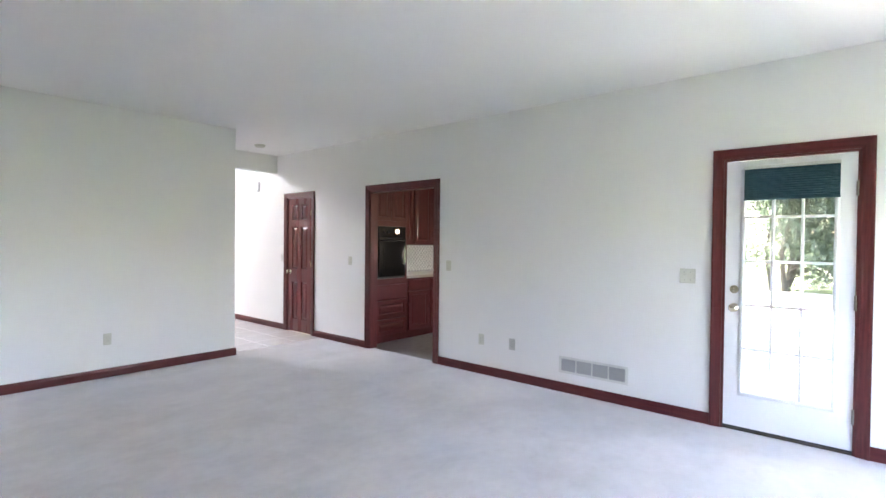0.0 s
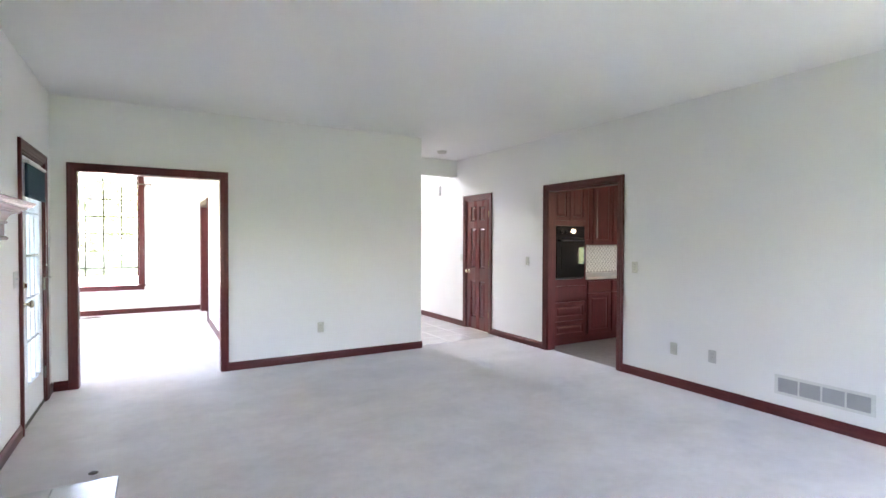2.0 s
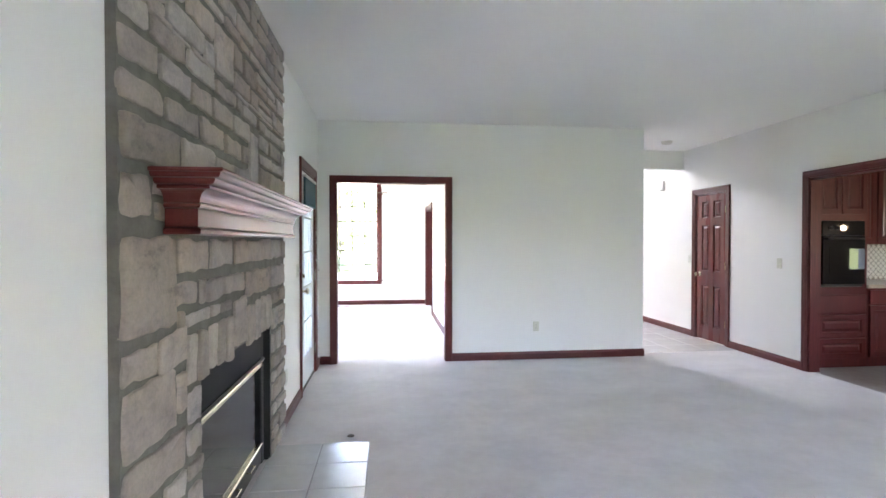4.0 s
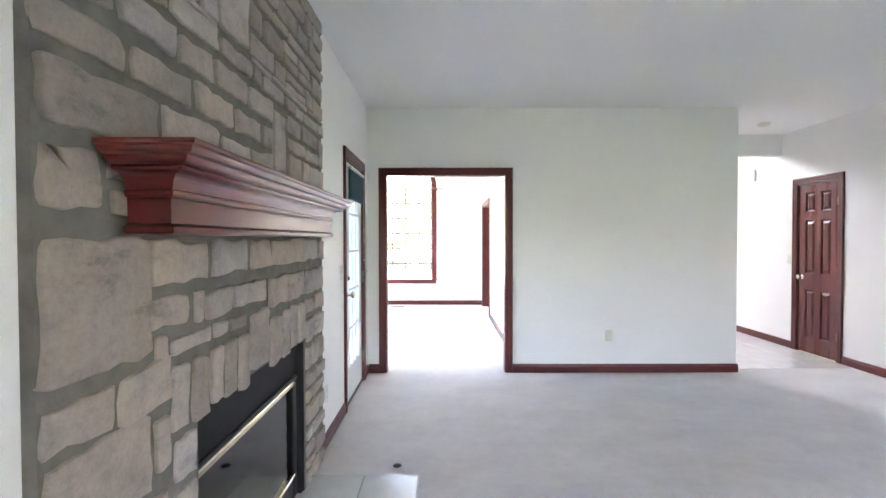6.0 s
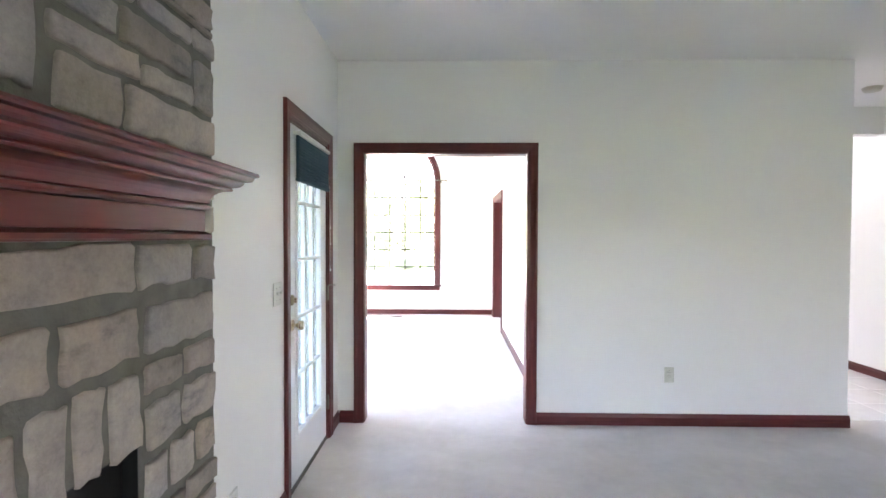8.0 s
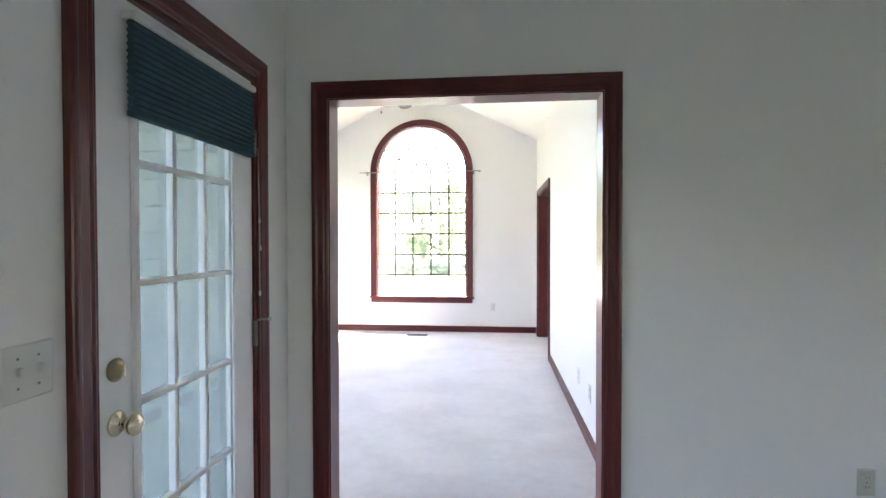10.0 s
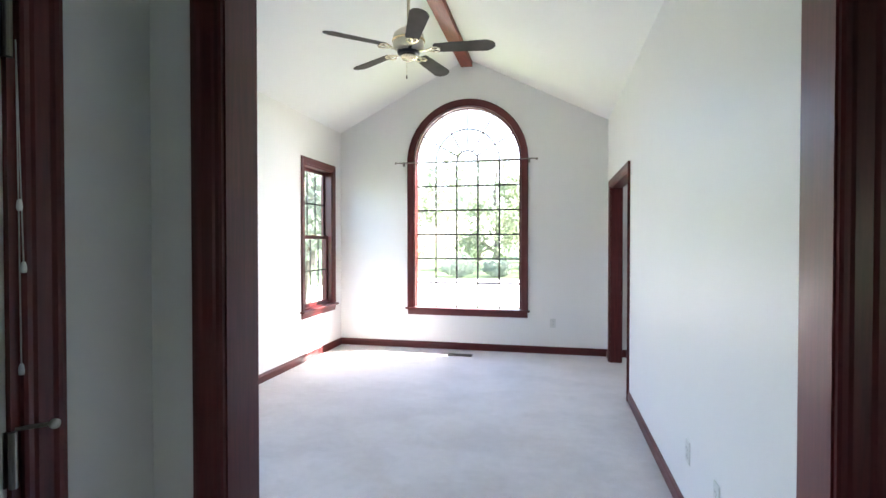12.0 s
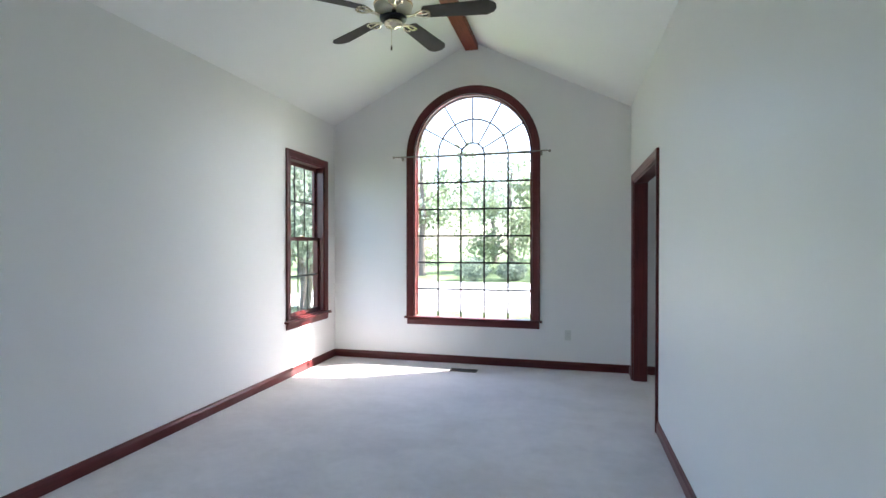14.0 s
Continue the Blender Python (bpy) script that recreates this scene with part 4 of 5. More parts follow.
part("handle", bm, BLACK, oven, "black bar handle")
part("door_window", box(OV[0] + 0.08, OV[1] - 0.08, KY - 0.0365, KY - 0.0345, 1.03, 1.32), OVEN_BLACK, oven)
for x in (OV[0] + 0.10, OV[0] + 0.18):
    part("dial", add_lathe(bmesh.new(), [(0.020, 0), (0.020, 0.012), (0.016, 0.016), (0.0, 0.016)], out_of(front, x, 1.52, 0.0265), 16), BLACK, oven, smooth=True)

base = tagged(empty("base_cabinet"), "dark cherry base cabinet with drawers over raised-panel doors", "cabinet")
BX0, BX1 = TX1 + 0.002, 7.2
part("body", box(BX0, BX1, KY, KB, 0.10, 0.868), CAB, base)
part("toe_kick", box(BX0, BX1, KY + 0.06, KB, 0.0, 0.0995), CAB, base)
x = BX0 + 0.03
while x + 0.46 < BX1:
    raised_front("drawer_front", front, x, x + 0.44, 0.70, 0.845, base, panel=False)
    raised_front("door", front, x, x + 0.44, 0.125, 0.68, base)
    x += 0.475
counter = tagged(part("worktop", box(BX0, BX1, KY - 0.025, KB, 0.869, 0.908, 0.006), COUNTER), "beige laminate worktop on cherry base cabinets", "worktop")
UY = 5.235
upper_front = on_y(UY, -1)
upper = tagged(empty("wall_cabinet"), "dark cherry wall cabinet with raised-panel doors", "cabinet")
part("body", box(BX0, BX1, UY, KB, 1.345, 2.42), CAB, upper)
x = BX0 + 0.02
while x + 0.42 < BX1:
    raised_front("door", upper_front, x, x + 0.40, 1.365, 2.37, upper)
    x += 0.42
splash = structure(part("backsplash", box(BX0, BX1, KB - 0.006, KB - 0.001, 0.909, 1.344), SPLASH_GROUT), "cream backsplash of small diagonal tiles", "backsplash")

pendant = tagged(empty("pendant_lamp", (7.5, 2.3, 0)), "small lit globe pendant lamp hanging in the kitchen", "pendant lamp")
LIT = bpy.data.materials.new("lit_globe")
LIT.use_nodes = True
LIT.node_tree.nodes["Principled BSDF"].inputs["Emission Color"].default_value = (1.0, 0.80, 0.52, 1)
LIT.node_tree.nodes["Principled BSDF"].inputs["Emission Strength"].default_value = 2.6
bm = bmesh.new()
bmesh.ops.create_uvsphere(bm, u_segments=24, v_segments=14, radius=0.045, matrix=Matrix.Translation((0, 0, 1.60)))
part("globe", bm, LIT, pendant, "glowing warm white glass globe", True)
part("rod", add_tube(bmesh.new(), (0, 0, 1.655), (0, 0, H - 0.03), 0.006, n=10), NICKEL, pendant)
part("canopy", add_lathe(bmesh.new(), [(0.010, H - 0.035), (0.045, H - 0.028), (0.060, H - 0.001)], n=20), NICKEL, pendant, "", True)

# ---- fan and beam ----
beam = structure(part("ridge_beam", box(RX - 0.075, RX + 0.075, YN2 + 0.001, SN - 0.001, 3.655, RIDGE + 0.05, 0.006), BEAM), "reddish cherry wood ridge beam under the vault", "beam")
FX, FY, FZ = -0.898, 8.42, 2.872
fan = tagged(empty("ceiling_fan", (FX, FY, FZ)), "five-blade ceiling fan with grey brown blades and brass fittings", "ceiling fan")


def fp(name, bm, mat, label="", smooth=False, parent=None):
    ob = part(name, bm, mat, None, label, smooth)
    ob.parent = parent or fan
    return ob


fp("canopy", add_lathe(bmesh.new(), [(0.020, 3.59 - FZ), (0.045, 3.60 - FZ), (0.066, 3.63 - FZ), (0.068, 3.654 - FZ)], n=24), IVORY, "ivory canopy", True)
fp("downrod", add_tube(bmesh.new(), (0, 0, 0.17), (0, 0, 3.60 - FZ), 0.0125, n=14), IVORY)
fp("motor_housing", add_lathe(bmesh.new(), [(0.070, -0.005), (0.098, 0.004), (0.115, 0.018), (0.122, 0.045), (0.122, 0.092), (0.112, 0.122), (0.080, 0.150), (0.045, 0.165), (0.022, 0.19), (0.016, 0.20)], n=32), IVORY, "ivory and brass motor housing", True)
fp("trim_ring", add_lathe(bmesh.new(), [(0.122, 0.060), (0.127, 0.064), (0.127, 0.074), (0.122, 0.078)], n=32), BRASS, "brass band", True)
fp("flywheel", add_lathe(bmesh.new(), [(0.050, -0.030), (0.084, -0.026), (0.088, -0.014), (0.070, -0.006)], n=28), BLACK, "dark vented flywheel", True)
fp("switch_housing", add_lathe(bmesh.new(), [(0.0, -0.083), (0.014, -0.082), (0.022, -0.074), (0.045, -0.070), (0.058, -0.058), (0.060, -0.042), (0.050, -0.031)], n=28), PALE_BRASS, "brass switch housing", True)
bm = add_tube(bmesh.new(), (-0.03, 0.05, -0.06), (-0.03, 0.05, -0.165), 0.0014, n=6)
chain = fp("pull_chain", bm, PALE_BRASS)
fp("fob", add_lathe(bmesh.new(), [(0.0, -0.200), (0.005, -0.198), (0.006, -0.185), (0.004, -0.168), (0.0, -0.166)], Matrix.Translation((-0.03, 0.05, 0)), 10), REGISTER, "dark wooden fob", True, chain)


def blade_mesh():
    """A long blade with clipped corners, pitched, with its thickness."""
    bm = bmesh.new()
    out = [(0.205, -0.052), (0.60, -0.068), (0.645, -0.045), (0.662, -0.015), (0.662, 0.015), (0.645, 0.045), (0.60, 0.068), (0.205, 0.052), (0.19, 0.03), (0.19, -0.03)]
    m = Matrix.Rotation(radians(-12), 4, "X")
    lo = [bm.verts.new(m @ Vector((x, y, -0.003))) for x, y in out]
    hi = [bm.verts.new(m @ Vector((x, y, 0.003))) for x, y in out]
    bm.faces.new(lo[::-1])
    bm.faces.new(hi)
    for k in range(len(out)):
        bm.faces.new((lo[k], lo[(k + 1) % len(out)], hi[(k + 1) % len(out)], hi[k]))
    me = bpy.data.meshes.new("blade")
    bm.to_mesh(me)
    bm.free()
    me.materials.append(BLADE)
    return me


def iron_mesh():
    """A scrolled blade iron: an arm that forks into two curls under the blade."""
    bm = bmesh.new()
    add_box(bm, 0.07, 0.15, -0.014, 0.014, -0.022, -0.014, 0.003)
    for s in (-1, 1):
        pts = [(0.14, 0.0), (0.165, s * 0.022), (0.195, s * 0.042), (0.225, s * 0.040), (0.24, s * 0.022), (0.225, s * 0.012)]
        for a, b in zip(pts, pts[1:]):
            add_tube(bm, (*a, -0.014), (*b, -0.014), 0.0065, n=8)
    add_tube(bm, (0.14, 0, -0.014), (0.245, 0, -0.012), 0.0065, n=8)
    me = bpy.data.meshes.new("blade_iron")
    bm.to_mesh(me)
    bm.free()
    me.materials.append(PALE_BRASS)
    return me


bl, ir = blade_mesh(), iron_mesh()
for k in range(5):
    b = new("blade", bl)
    b.parent = fan
    b.matrix_basis = pose(0, 0, 0.012, 0, 0, 5 + 72 * k)
    i = new("blade_iron", ir)
    i.parent = b
    i["label"] = "scrolled brass blade iron"

# ---- plates, grilles and other small fittings ----


def rounded_plate(place, u, v, w, h, mat, parent, name="cover_plate"):
    bm = bmesh.new()
    rings = []
    for i, dd in ((0.0, 0.0), (0.0, 0.003), (0.004, 0.006)):
        rings.append([bm.verts.new(place(a, b, dd)) for a, b in ((u - w / 2 + i, v - h / 2 + i), (u + w / 2 - i, v - h / 2 + i), (u + w / 2 - i, v + h / 2 - i), (u - w / 2 + i, v + h / 2 - i))])
    bm.faces.new(rings[0][::-1])
    for a, b in zip(rings, rings[1:]):
        for k in range(4):
            bm.faces.new((a[k], a[(k + 1) % 4], b[(k + 1) % 4], b[k]))
    bm.faces.new(rings[-1])
    bmesh.ops.recalc_face_normals(bm, faces=bm.faces)
    return part(name, bm, mat, parent)


def outlet(place, u, v, mat=PLATE, label="almond duplex power outlet on a white wall"):
    t = tagged(empty("power_outlet"), label, "outlet", "power outlets")
    rounded_plate(place, u, v, 0.070, 0.114, mat, t)
    for dv in (-0.020, 0.020):
        bm = bmesh.new()
        add_lathe(bm, [(0.0165, 0.006), (0.0165, 0.0085), (0.015, 0.0095), (0.0, 0.0095)], out_of(place, u, v + dv, 0), 16)
        s = part("socket", bm, mat, t)
        bm = bmesh.new()
        for du in (-0.006, 0.006):
            pbox(bm, place, u + du - 0.0012, u + du + 0.0012, v + dv - 0.002, v + dv + 0.007, 0.0094, 0.0100)
        part("slots", bm, SLOT, s)
    part("screw", add_lathe(bmesh.new(), [(0.003, 0.006), (0.003, 0.0068), (0.0, 0.007)], out_of(place, u, v, 0), 8), NICKEL, t)
    return t


def switch(place, u, v, gangs, mat=PLATE, label="almond toggle light switch on a white wall"):
    t = tagged(empty("light_switch"), label, "light switch", "light switches")
    rounded_plate(place, u, v, 0.070 + 0.046 * (gangs - 1), 0.115, mat, t)
    for k in range(gangs):
        uu = u + (k - (gangs - 1) / 2) * 0.046
        bm = pbox(bmesh.new(), place, uu - 0.0045, uu + 0.0045, v - 0.004, v + 0.012, 0.005, 0.017, 0.001)
        part("toggle", bm, mat, t)
        for dv in (-0.03, 0.03):
            part("screw", add_lathe(bmesh.new(), [(0.003, 0.0055), (0.003, 0.0068), (0.0, 0.007)], out_of(place, uu, v + dv, 0), 8), NICKEL, t)
    return t


north, sun_e, gable = on_y(YN, -1), on_x(SE, -1), on_y(SN, -1)
outlet(east, 3.058, 0.366)
outlet(east, 2.675, 0.366, PLATE_GREY, "grey cable outlet plate on a white wall")
outlet(north, 1.738, 0.383)
outlet(west, 3.95, 0.345, PLATE_WHITE, "white duplex power outlet beside the stone fireplace")
outlet(sun_e, 7.40, 0.36, PLATE_WHITE, "white duplex power outlet on the sunroom wall")
outlet(sun_e, 6.96, 0.356, PLATE_WHITE, "white power outlet plate on the sunroom wall")
outlet(gable, 0.195, 0.385, PLATE_WHITE, "white duplex power outlet under the gable window")
switch(east, 5.25, 1.128, 1)
switch(east, 3.52, 1.130, 1)
switch(east, 1.042, 1.146, 2, label="almond double toggle switch beside the patio door")
switch(west, 4.455, 1.124, 2, PLATE_WHITE, "white double toggle switch beside the glazed door")
switch(east, 6.92, 1.12, 1, PLATE_WHITE, "white toggle switch beside the panelled door")


def return_grille():
    t = tagged(empty("return_air_grille"), "white return air grille with four grey slatted fields", "air grille")
    u0, u1, v0, v1 = 1.500, 2.150, 0.180, 0.335
    fields = []
    fw = (u1 - u0 - 0.05 - 3 * 0.012) / 4
    for k in range(4):
        a = u0 + 0.025 + k * (fw + 0.012)
        fields.append((a, a + fw, v0 + 0.022, v1 - 0.022))
    part("frame", wall_mesh(u0, u1, v0, v1, fields, lambda u, v, d: east(u, v, d + 0.008), 0.0075), PLATE_WHITE, t)
    part("backing", pbox(bmesh.new(), east, u0 + 0.01, u1 - 0.01, v0 + 0.01, v1 - 0.01, 0.0001, 0.0004), SLOT, t)
    for f in fields:
        n = 11
        for k in range(n):
            v = f[2] + (f[3] - f[2]) * (k + 0.5) / n
            bm = bmesh.new()
            pts = [(v - 0.005, 0.0066), (v - 0.0044, 0.0072), (v + 0.0046, 0.0018), (v + 0.004, 0.0012)]
            a = [bm.verts.new(east(f[0], z, d)) for z, d in pts]
            b = [bm.verts.new(east(f[1], z, d)) for z, d in pts]
            for i in range(4):
                bm.faces.new((a[i], a[(i + 1) % 4], b[(i + 1) % 4], b[i]))
            bm.faces.new(a[::-1])
            bm.faces.new(b)
            bmesh.ops.recalc_face_normals(bm, faces=bm.faces)
            part("slat", bm, GRILLE, t)
    return t


return_grille()

reg = tagged(empty("floor_register", (-0.925, 10.755, 0)), "dark brown metal floor register in the carpet", "floor register")
bm = wall_mesh(-0.152, 0.152, -0.062, 0.062, [(-0.130 + 0.0205 * k, -0.130 + 0.0205 * k + 0.012, -0.045, 0.045) for k in range(13)], lambda u, v, d: (u, v, 0.006 + d), 0.005)
ob = part("grate", bm, REGISTER, reg)
part("duct", box(-0.135, 0.135, -0.05, 0.05, 0.0005, 0.001), SLOT, reg)

smoke = tagged(empty("smoke_detector", (3.76, 6.44, H)), "round off-white smoke detector on the hallway ceiling", "smoke detector")
part("base", add_lathe(bmesh.new(), [(0.072, -0.012), (0.075, -0.006), (0.075, -0.0005)], n=28), PLATE, smoke, smooth=True)
part("cover", add_lathe(bmesh.new(), [(0.0, -0.040), (0.040, -0.039), (0.058, -0.034), (0.066, -0.022), (0.066, -0.0125)], n=28), PLATE, smoke, smooth=True)

chime = tagged(empty("door_chime"), "small white door chime box high on the foyer wall", "door chime")
part("cover", pbox(bmesh.new(), east, 7.60, 7.70, 2.19, 2.35, 0.0005, 0.034, 0.006), DOOR_WHITE, chime)
part("grille", pbox(bmesh.new(), east, 7.615, 7.685, 2.20, 2.23, 0.0342, 0.037, 0.001), PLATE_WHITE, chime)

# ---- outdoors ----
ground = structure(part("ground", box(-400, 400, -400, 400, -0.5, -0.30), GRASS), "mown green lawn reaching to the trees", "lawn")
structure(part("driveway", box(-9, 14, 17.5, 27, -0.299, -0.285), CONCRETE), "pale concrete drive across the front lawn", "driveway")
structure(part("patio_slab", box(XE + 0.16, 18.5, -3.0, 3.6, -0.299, -0.03), CONCRETE), "pale concrete patio outside the glazed door", "patio")
# slab out of view, added to keep direct sun off the patio door
structure(part("patio_shade_roof", box(XE + 0.16, 6.85, -2.6, 3.6, 2.62, 2.74), SIDING), "unseen white roof slab added to shade the patio door", "porch roof")
deck = structure(empty("deck"), "weathered grey wooden deck outside the glazed door", "deck")
for k in range(12):
    x1 = XW - 0.145 - k * 0.145
    part("plank", box(x1 - 0.140, x1, 2.6, YN - 0.03, -0.07, -0.035, 0.004), DECK, deck)
part("joist", box(XW - 1.88, XW - 0.15, 2.7, 2.8, -0.299, -0.071), DECK, deck)
part("joist", box(XW - 1.88, XW - 0.15, 5.4, 5.5, -0.299, -0.071), DECK, deck)

structure(part("porch_roof", box(-2.9, XW - 0.145, -2.0, YN - 0.035, 2.78, 2.92), SIDING), "white porch roof over the deck", "porch roof")
# unseen roof mass, added to block sunlight around the living room
bm = bmesh.new()
pr = [(-1.35, 2.96), (2.2, 5.6), (5.0, 2.98), (5.0, 3.10), (2.2, 5.75), (-1.35, 3.08)]
ends = [[bm.verts.new((xx, yy, zz)) for xx, zz in pr] for yy in (-2.4, 5.72)]
for i in range(6):
    bm.faces.new((ends[0][i], ends[0][(i + 1) % 6], ends[1][(i + 1) % 6], ends[1][i]))
bm.faces.new(ends[0])
bm.faces.new(ends[1][::-1])
bmesh.ops.recalc_face_normals(bm, faces=bm.faces)
structure(part("roof_main", bm, ROOFING), "unseen grey gable roof added to cast shade around the living room", "roof")


def sunroom_roof():
    """Two slopes with an overhang past the gable, which shades the head of the arched window."""
    bm = bmesh.new()
    k = (RIDGE - EAVE) / (SE - RX)
    half = SE - RX + 0.45
    out = [(RX - half, RIDGE + 0.28 - k * half), (RX, RIDGE + 0.28), (RX + half, RIDGE + 0.28 - k * half), (RX + half, RIDGE + 0.42 - k * half), (RX, RIDGE + 0.42), (RX - half, RIDGE + 0.42 - k * half)]
    rows = [[bm.verts.new((x, y, z)) for x, z in out] for y in (YN2 + 0.2, SN + 0.14 + OVERHANG)]
    for i in range(6):
        bm.faces.new((rows[0][i], rows[0][(i + 1) % 6], rows[1][(i + 1) % 6], rows[1][i]))
    bm.faces.new(rows[0])
    bm.faces.new(rows[1][::-1])
    bmesh.ops.recalc_face_normals(bm, faces=bm.faces)
    return structure(part("roof_sunroom", bm, ROOFING), "grey shingled gable roof over the sunroom", "roof")


OVERHANG = 0.6
sunroom_roof()


def limb(bm, a, b, r0, r1, n=8, wob=0.15, seed=0):
    rnd = random.Random(seed)
    pts = [Vector(a)]
    for k in (1, 2, 3):
        p = Vector(a).lerp(Vector(b), k / 4)
        pts.append(p + Vector((rnd.uniform(-wob, wob), rnd.uniform(-wob, wob), 0)))
    pts.append(Vector(b))
    for k in range(4):
        add_tube(bm, pts[k], pts[k + 1], r0 + (r1 - r0) * k / 4, r0 + (r1 - r0) * (k + 1) / 4, n)


def tree(x, y, height, spread, crown_low, seed, mat, leaves=2600, leaf=0.16, stems=1, lean=0.0):
    """A tapered trunk with limbs, and a crown of many small leaf clumps with gaps."""
    rnd = random.Random(seed)
    t = tagged(empty("tree", (x, y, -0.30)), "leafy green broadleaf tree on the lawn" if stems == 1 else "leafy tree with several crooked dark stems", "tree", "trees")
    bm = bmesh.new()
    tips = []
    for s in range(stems):
        off = Vector((rnd.uniform(-0.25, 0.25), rnd.uniform(-0.25, 0.25), 0)) if stems > 1 else Vector()
        top = Vector((rnd.uniform(-0.3, 0.3) + lean + off.x * 4, rnd.uniform(-0.3, 0.3) + off.y * 4, height * 0.82))
        r = 0.028 * height / math.sqrt(stems)
        limb(bm, off, top, r, r * 0.25, 10, 0.10 * (1 + stems * 0.6), seed + s)
        for k in range(9 if stems == 1 else 5):
            f = crown_low / height + (0.80 - crown_low / height) * rnd.random()
            st = off.lerp(top, f)
            ang = rnd.uniform(0, 2 * math.pi)
            ln = spread * rnd.uniform(0.5, 0.95) * (1.15 - f * 0.6)
            en = st + Vector((math.cos(ang) * ln, math.sin(ang) * ln, ln * rnd.uniform(0.2, 0.6)))
            limb(bm, st, en, r * 0.35 * (1.1 - f), 0.015, 6, 0.12, seed * 7 + k)
            tips += [en, st.lerp(en, 0.65)]
        tips.append(top)
    part("trunk", bm, BARK, t)
    verts, faces = [], []
    clumps = []
    for p in tips:
        for q in range(3):
            clumps.append((p + Vector((rnd.gauss(0, spread * 0.18), rnd.gauss(0, spread * 0.18), rnd.gauss(0.1, spread * 0.15))), spread * rnd.uniform(0.16, 0.34)))
    for k in range(leaves):
        c, rad = clumps[rnd.randrange(len(clumps))]
        d = Vector((rnd.gauss(0, 1), rnd.gauss(0, 1), rnd.gauss(0, 1))).normalized() * rad * rnd.random() ** 0.45
        m = Matrix.Translation(c + d) @ Euler((rnd.uniform(0, 6.28), rnd.uniform(0, 6.28), rnd.uniform(0, 6.28))).to_matrix().to_4x4()
        s = leaf * rnd.uniform(0.6, 1.3)
        i = len(verts)
        for u, v, w in ((-0.5, 0, 0), (0, -0.28, 0.06), (0.5, 0, 0), (0, 0.28, 0.06)):
            verts.append(m @ Vector((u * s, v * s, w * s)))
        faces += [(i, i + 1, i + 2), (i, i + 2, i + 3)]
    me = bpy.data.meshes.new("crown")
    me.from_pydata([v[:] for v in verts], [], faces)
    me.materials.append(mat)
    c = new("crown", me)
    c.parent = t
    c["kind"] = "stuff"
    return t


# in front of the gable
for x, y, h, sp, low, sd, mt in ((-7.5, 31, 8.0, 3.4, 0.9, 11, LEAF_A), (-3.2, 36, 7.6, 3.6, 0.8, 12, LEAF_A), (0.4, 40, 8.4, 3.8, 0.8, 17, LEAF_B), (3.2, 33, 9.0, 3.8, 1.1, 13, LEAF_B), (7.6, 36, 10.5, 4.2, 1.0, 14, LEAF_B), (-12, 37, 10, 4.4, 1.0, 15, LEAF_A), (12, 33, 10, 4.2, 1.0, 16, LEAF_B), (-6, 48, 10, 5.0, 0.8, 18, LEAF_B), (4, 47, 10, 5.0, 0.8, 19, LEAF_A)):
    tree(x, y, h, sp, low, sd, mt, 6000, 0.24)
# beside the sash window
tree(-6.4, 17.2, 6.0, 2.2, 1.3, 21, LEAF_B, 11000, 0.17, 4)
tree(-17, 38, 11, 4.0, 1.6, 22, LEAF_A, 4200, 0.28)
tree(-26, 40, 12, 4.4, 1.4, 23, LEAF_B, 4200, 0.30)
# beyond the patio door
for x, y, h, sp, low, sd in ((17, -0.8, 11, 3.8, 1.5, 31), (21, -5.5, 12, 4.2, 1.5, 32), (14.5, 3.0, 12, 4.0, 2.0, 33), (24, -2.6, 13, 4.5, 1.5, 34), (12.0, 5.0, 12, 3.6, 1.5, 35), (13.5, -4.0, 13, 4.2, 1.8, 36), (17.5, 5.5, 14, 4.4, 1.2, 37)):
    tree(x, y, h, sp, low, sd, LEAF_B, 5000, 0.20)


tree(20.5, 2.2, 7.0, 3.0, 0.4, 41, LEAF_B, 16000, 0.19, 5)
tree(24.0, 0.6, 8.0, 3.4, 0.4, 42, LEAF_B, 15000, 0.22, 5)


def shrub(x, y, w, h, seed):
    rnd = random.Random(seed)
    t = tagged(empty("shrub", (x, y, -0.30)), "rounded green garden shrub at the edge of the drive", "shrub", "shrubs")
    bm = bmesh.new()
    for k in range(5):
        add_tube(bm, (0, 0, 0), (rnd.uniform(-w, w) * 0.4, rnd.uniform(-w, w) * 0.4, h * 0.7), 0.02, 0.006, 6)
    part("stems", bm, BARK, t)
    verts, faces = [], []
    for k in range(900):
        d = Vector((rnd.gauss(0, 1), rnd.gauss(0, 1), rnd.gauss(0, 1))).normalized() * rnd.uniform(0.6, 1.0)
        p = Vector((d.x * w / 2, d.y * w / 2, h * 0.5 + d.z * h * 0.5))
        m = Matrix.Translation(p) @ Euler((rnd.uniform(0, 6.28), rnd.uniform(0, 6.28), 0)).to_matrix().to_4x4()
        i = len(verts)
        s = 0.14 * rnd.uniform(0.6, 1.3)
        for u, v in ((-0.5, 0), (0, -0.3), (0.5, 0), (0, 0.3)):
            verts.append(m @ Vector((u * s, v * s, 0)))
        faces += [(i, i + 1, i + 2), (i, i + 2, i + 3)]
    me = bpy.data.meshes.new("foliage")
    me.from_pydata([v[:] for v in verts], [], faces)
    me.materials.append(LEAF_B)
    c = new("foliage", me)
    c.parent = t
    c["kind"] = "stuff"
    return t


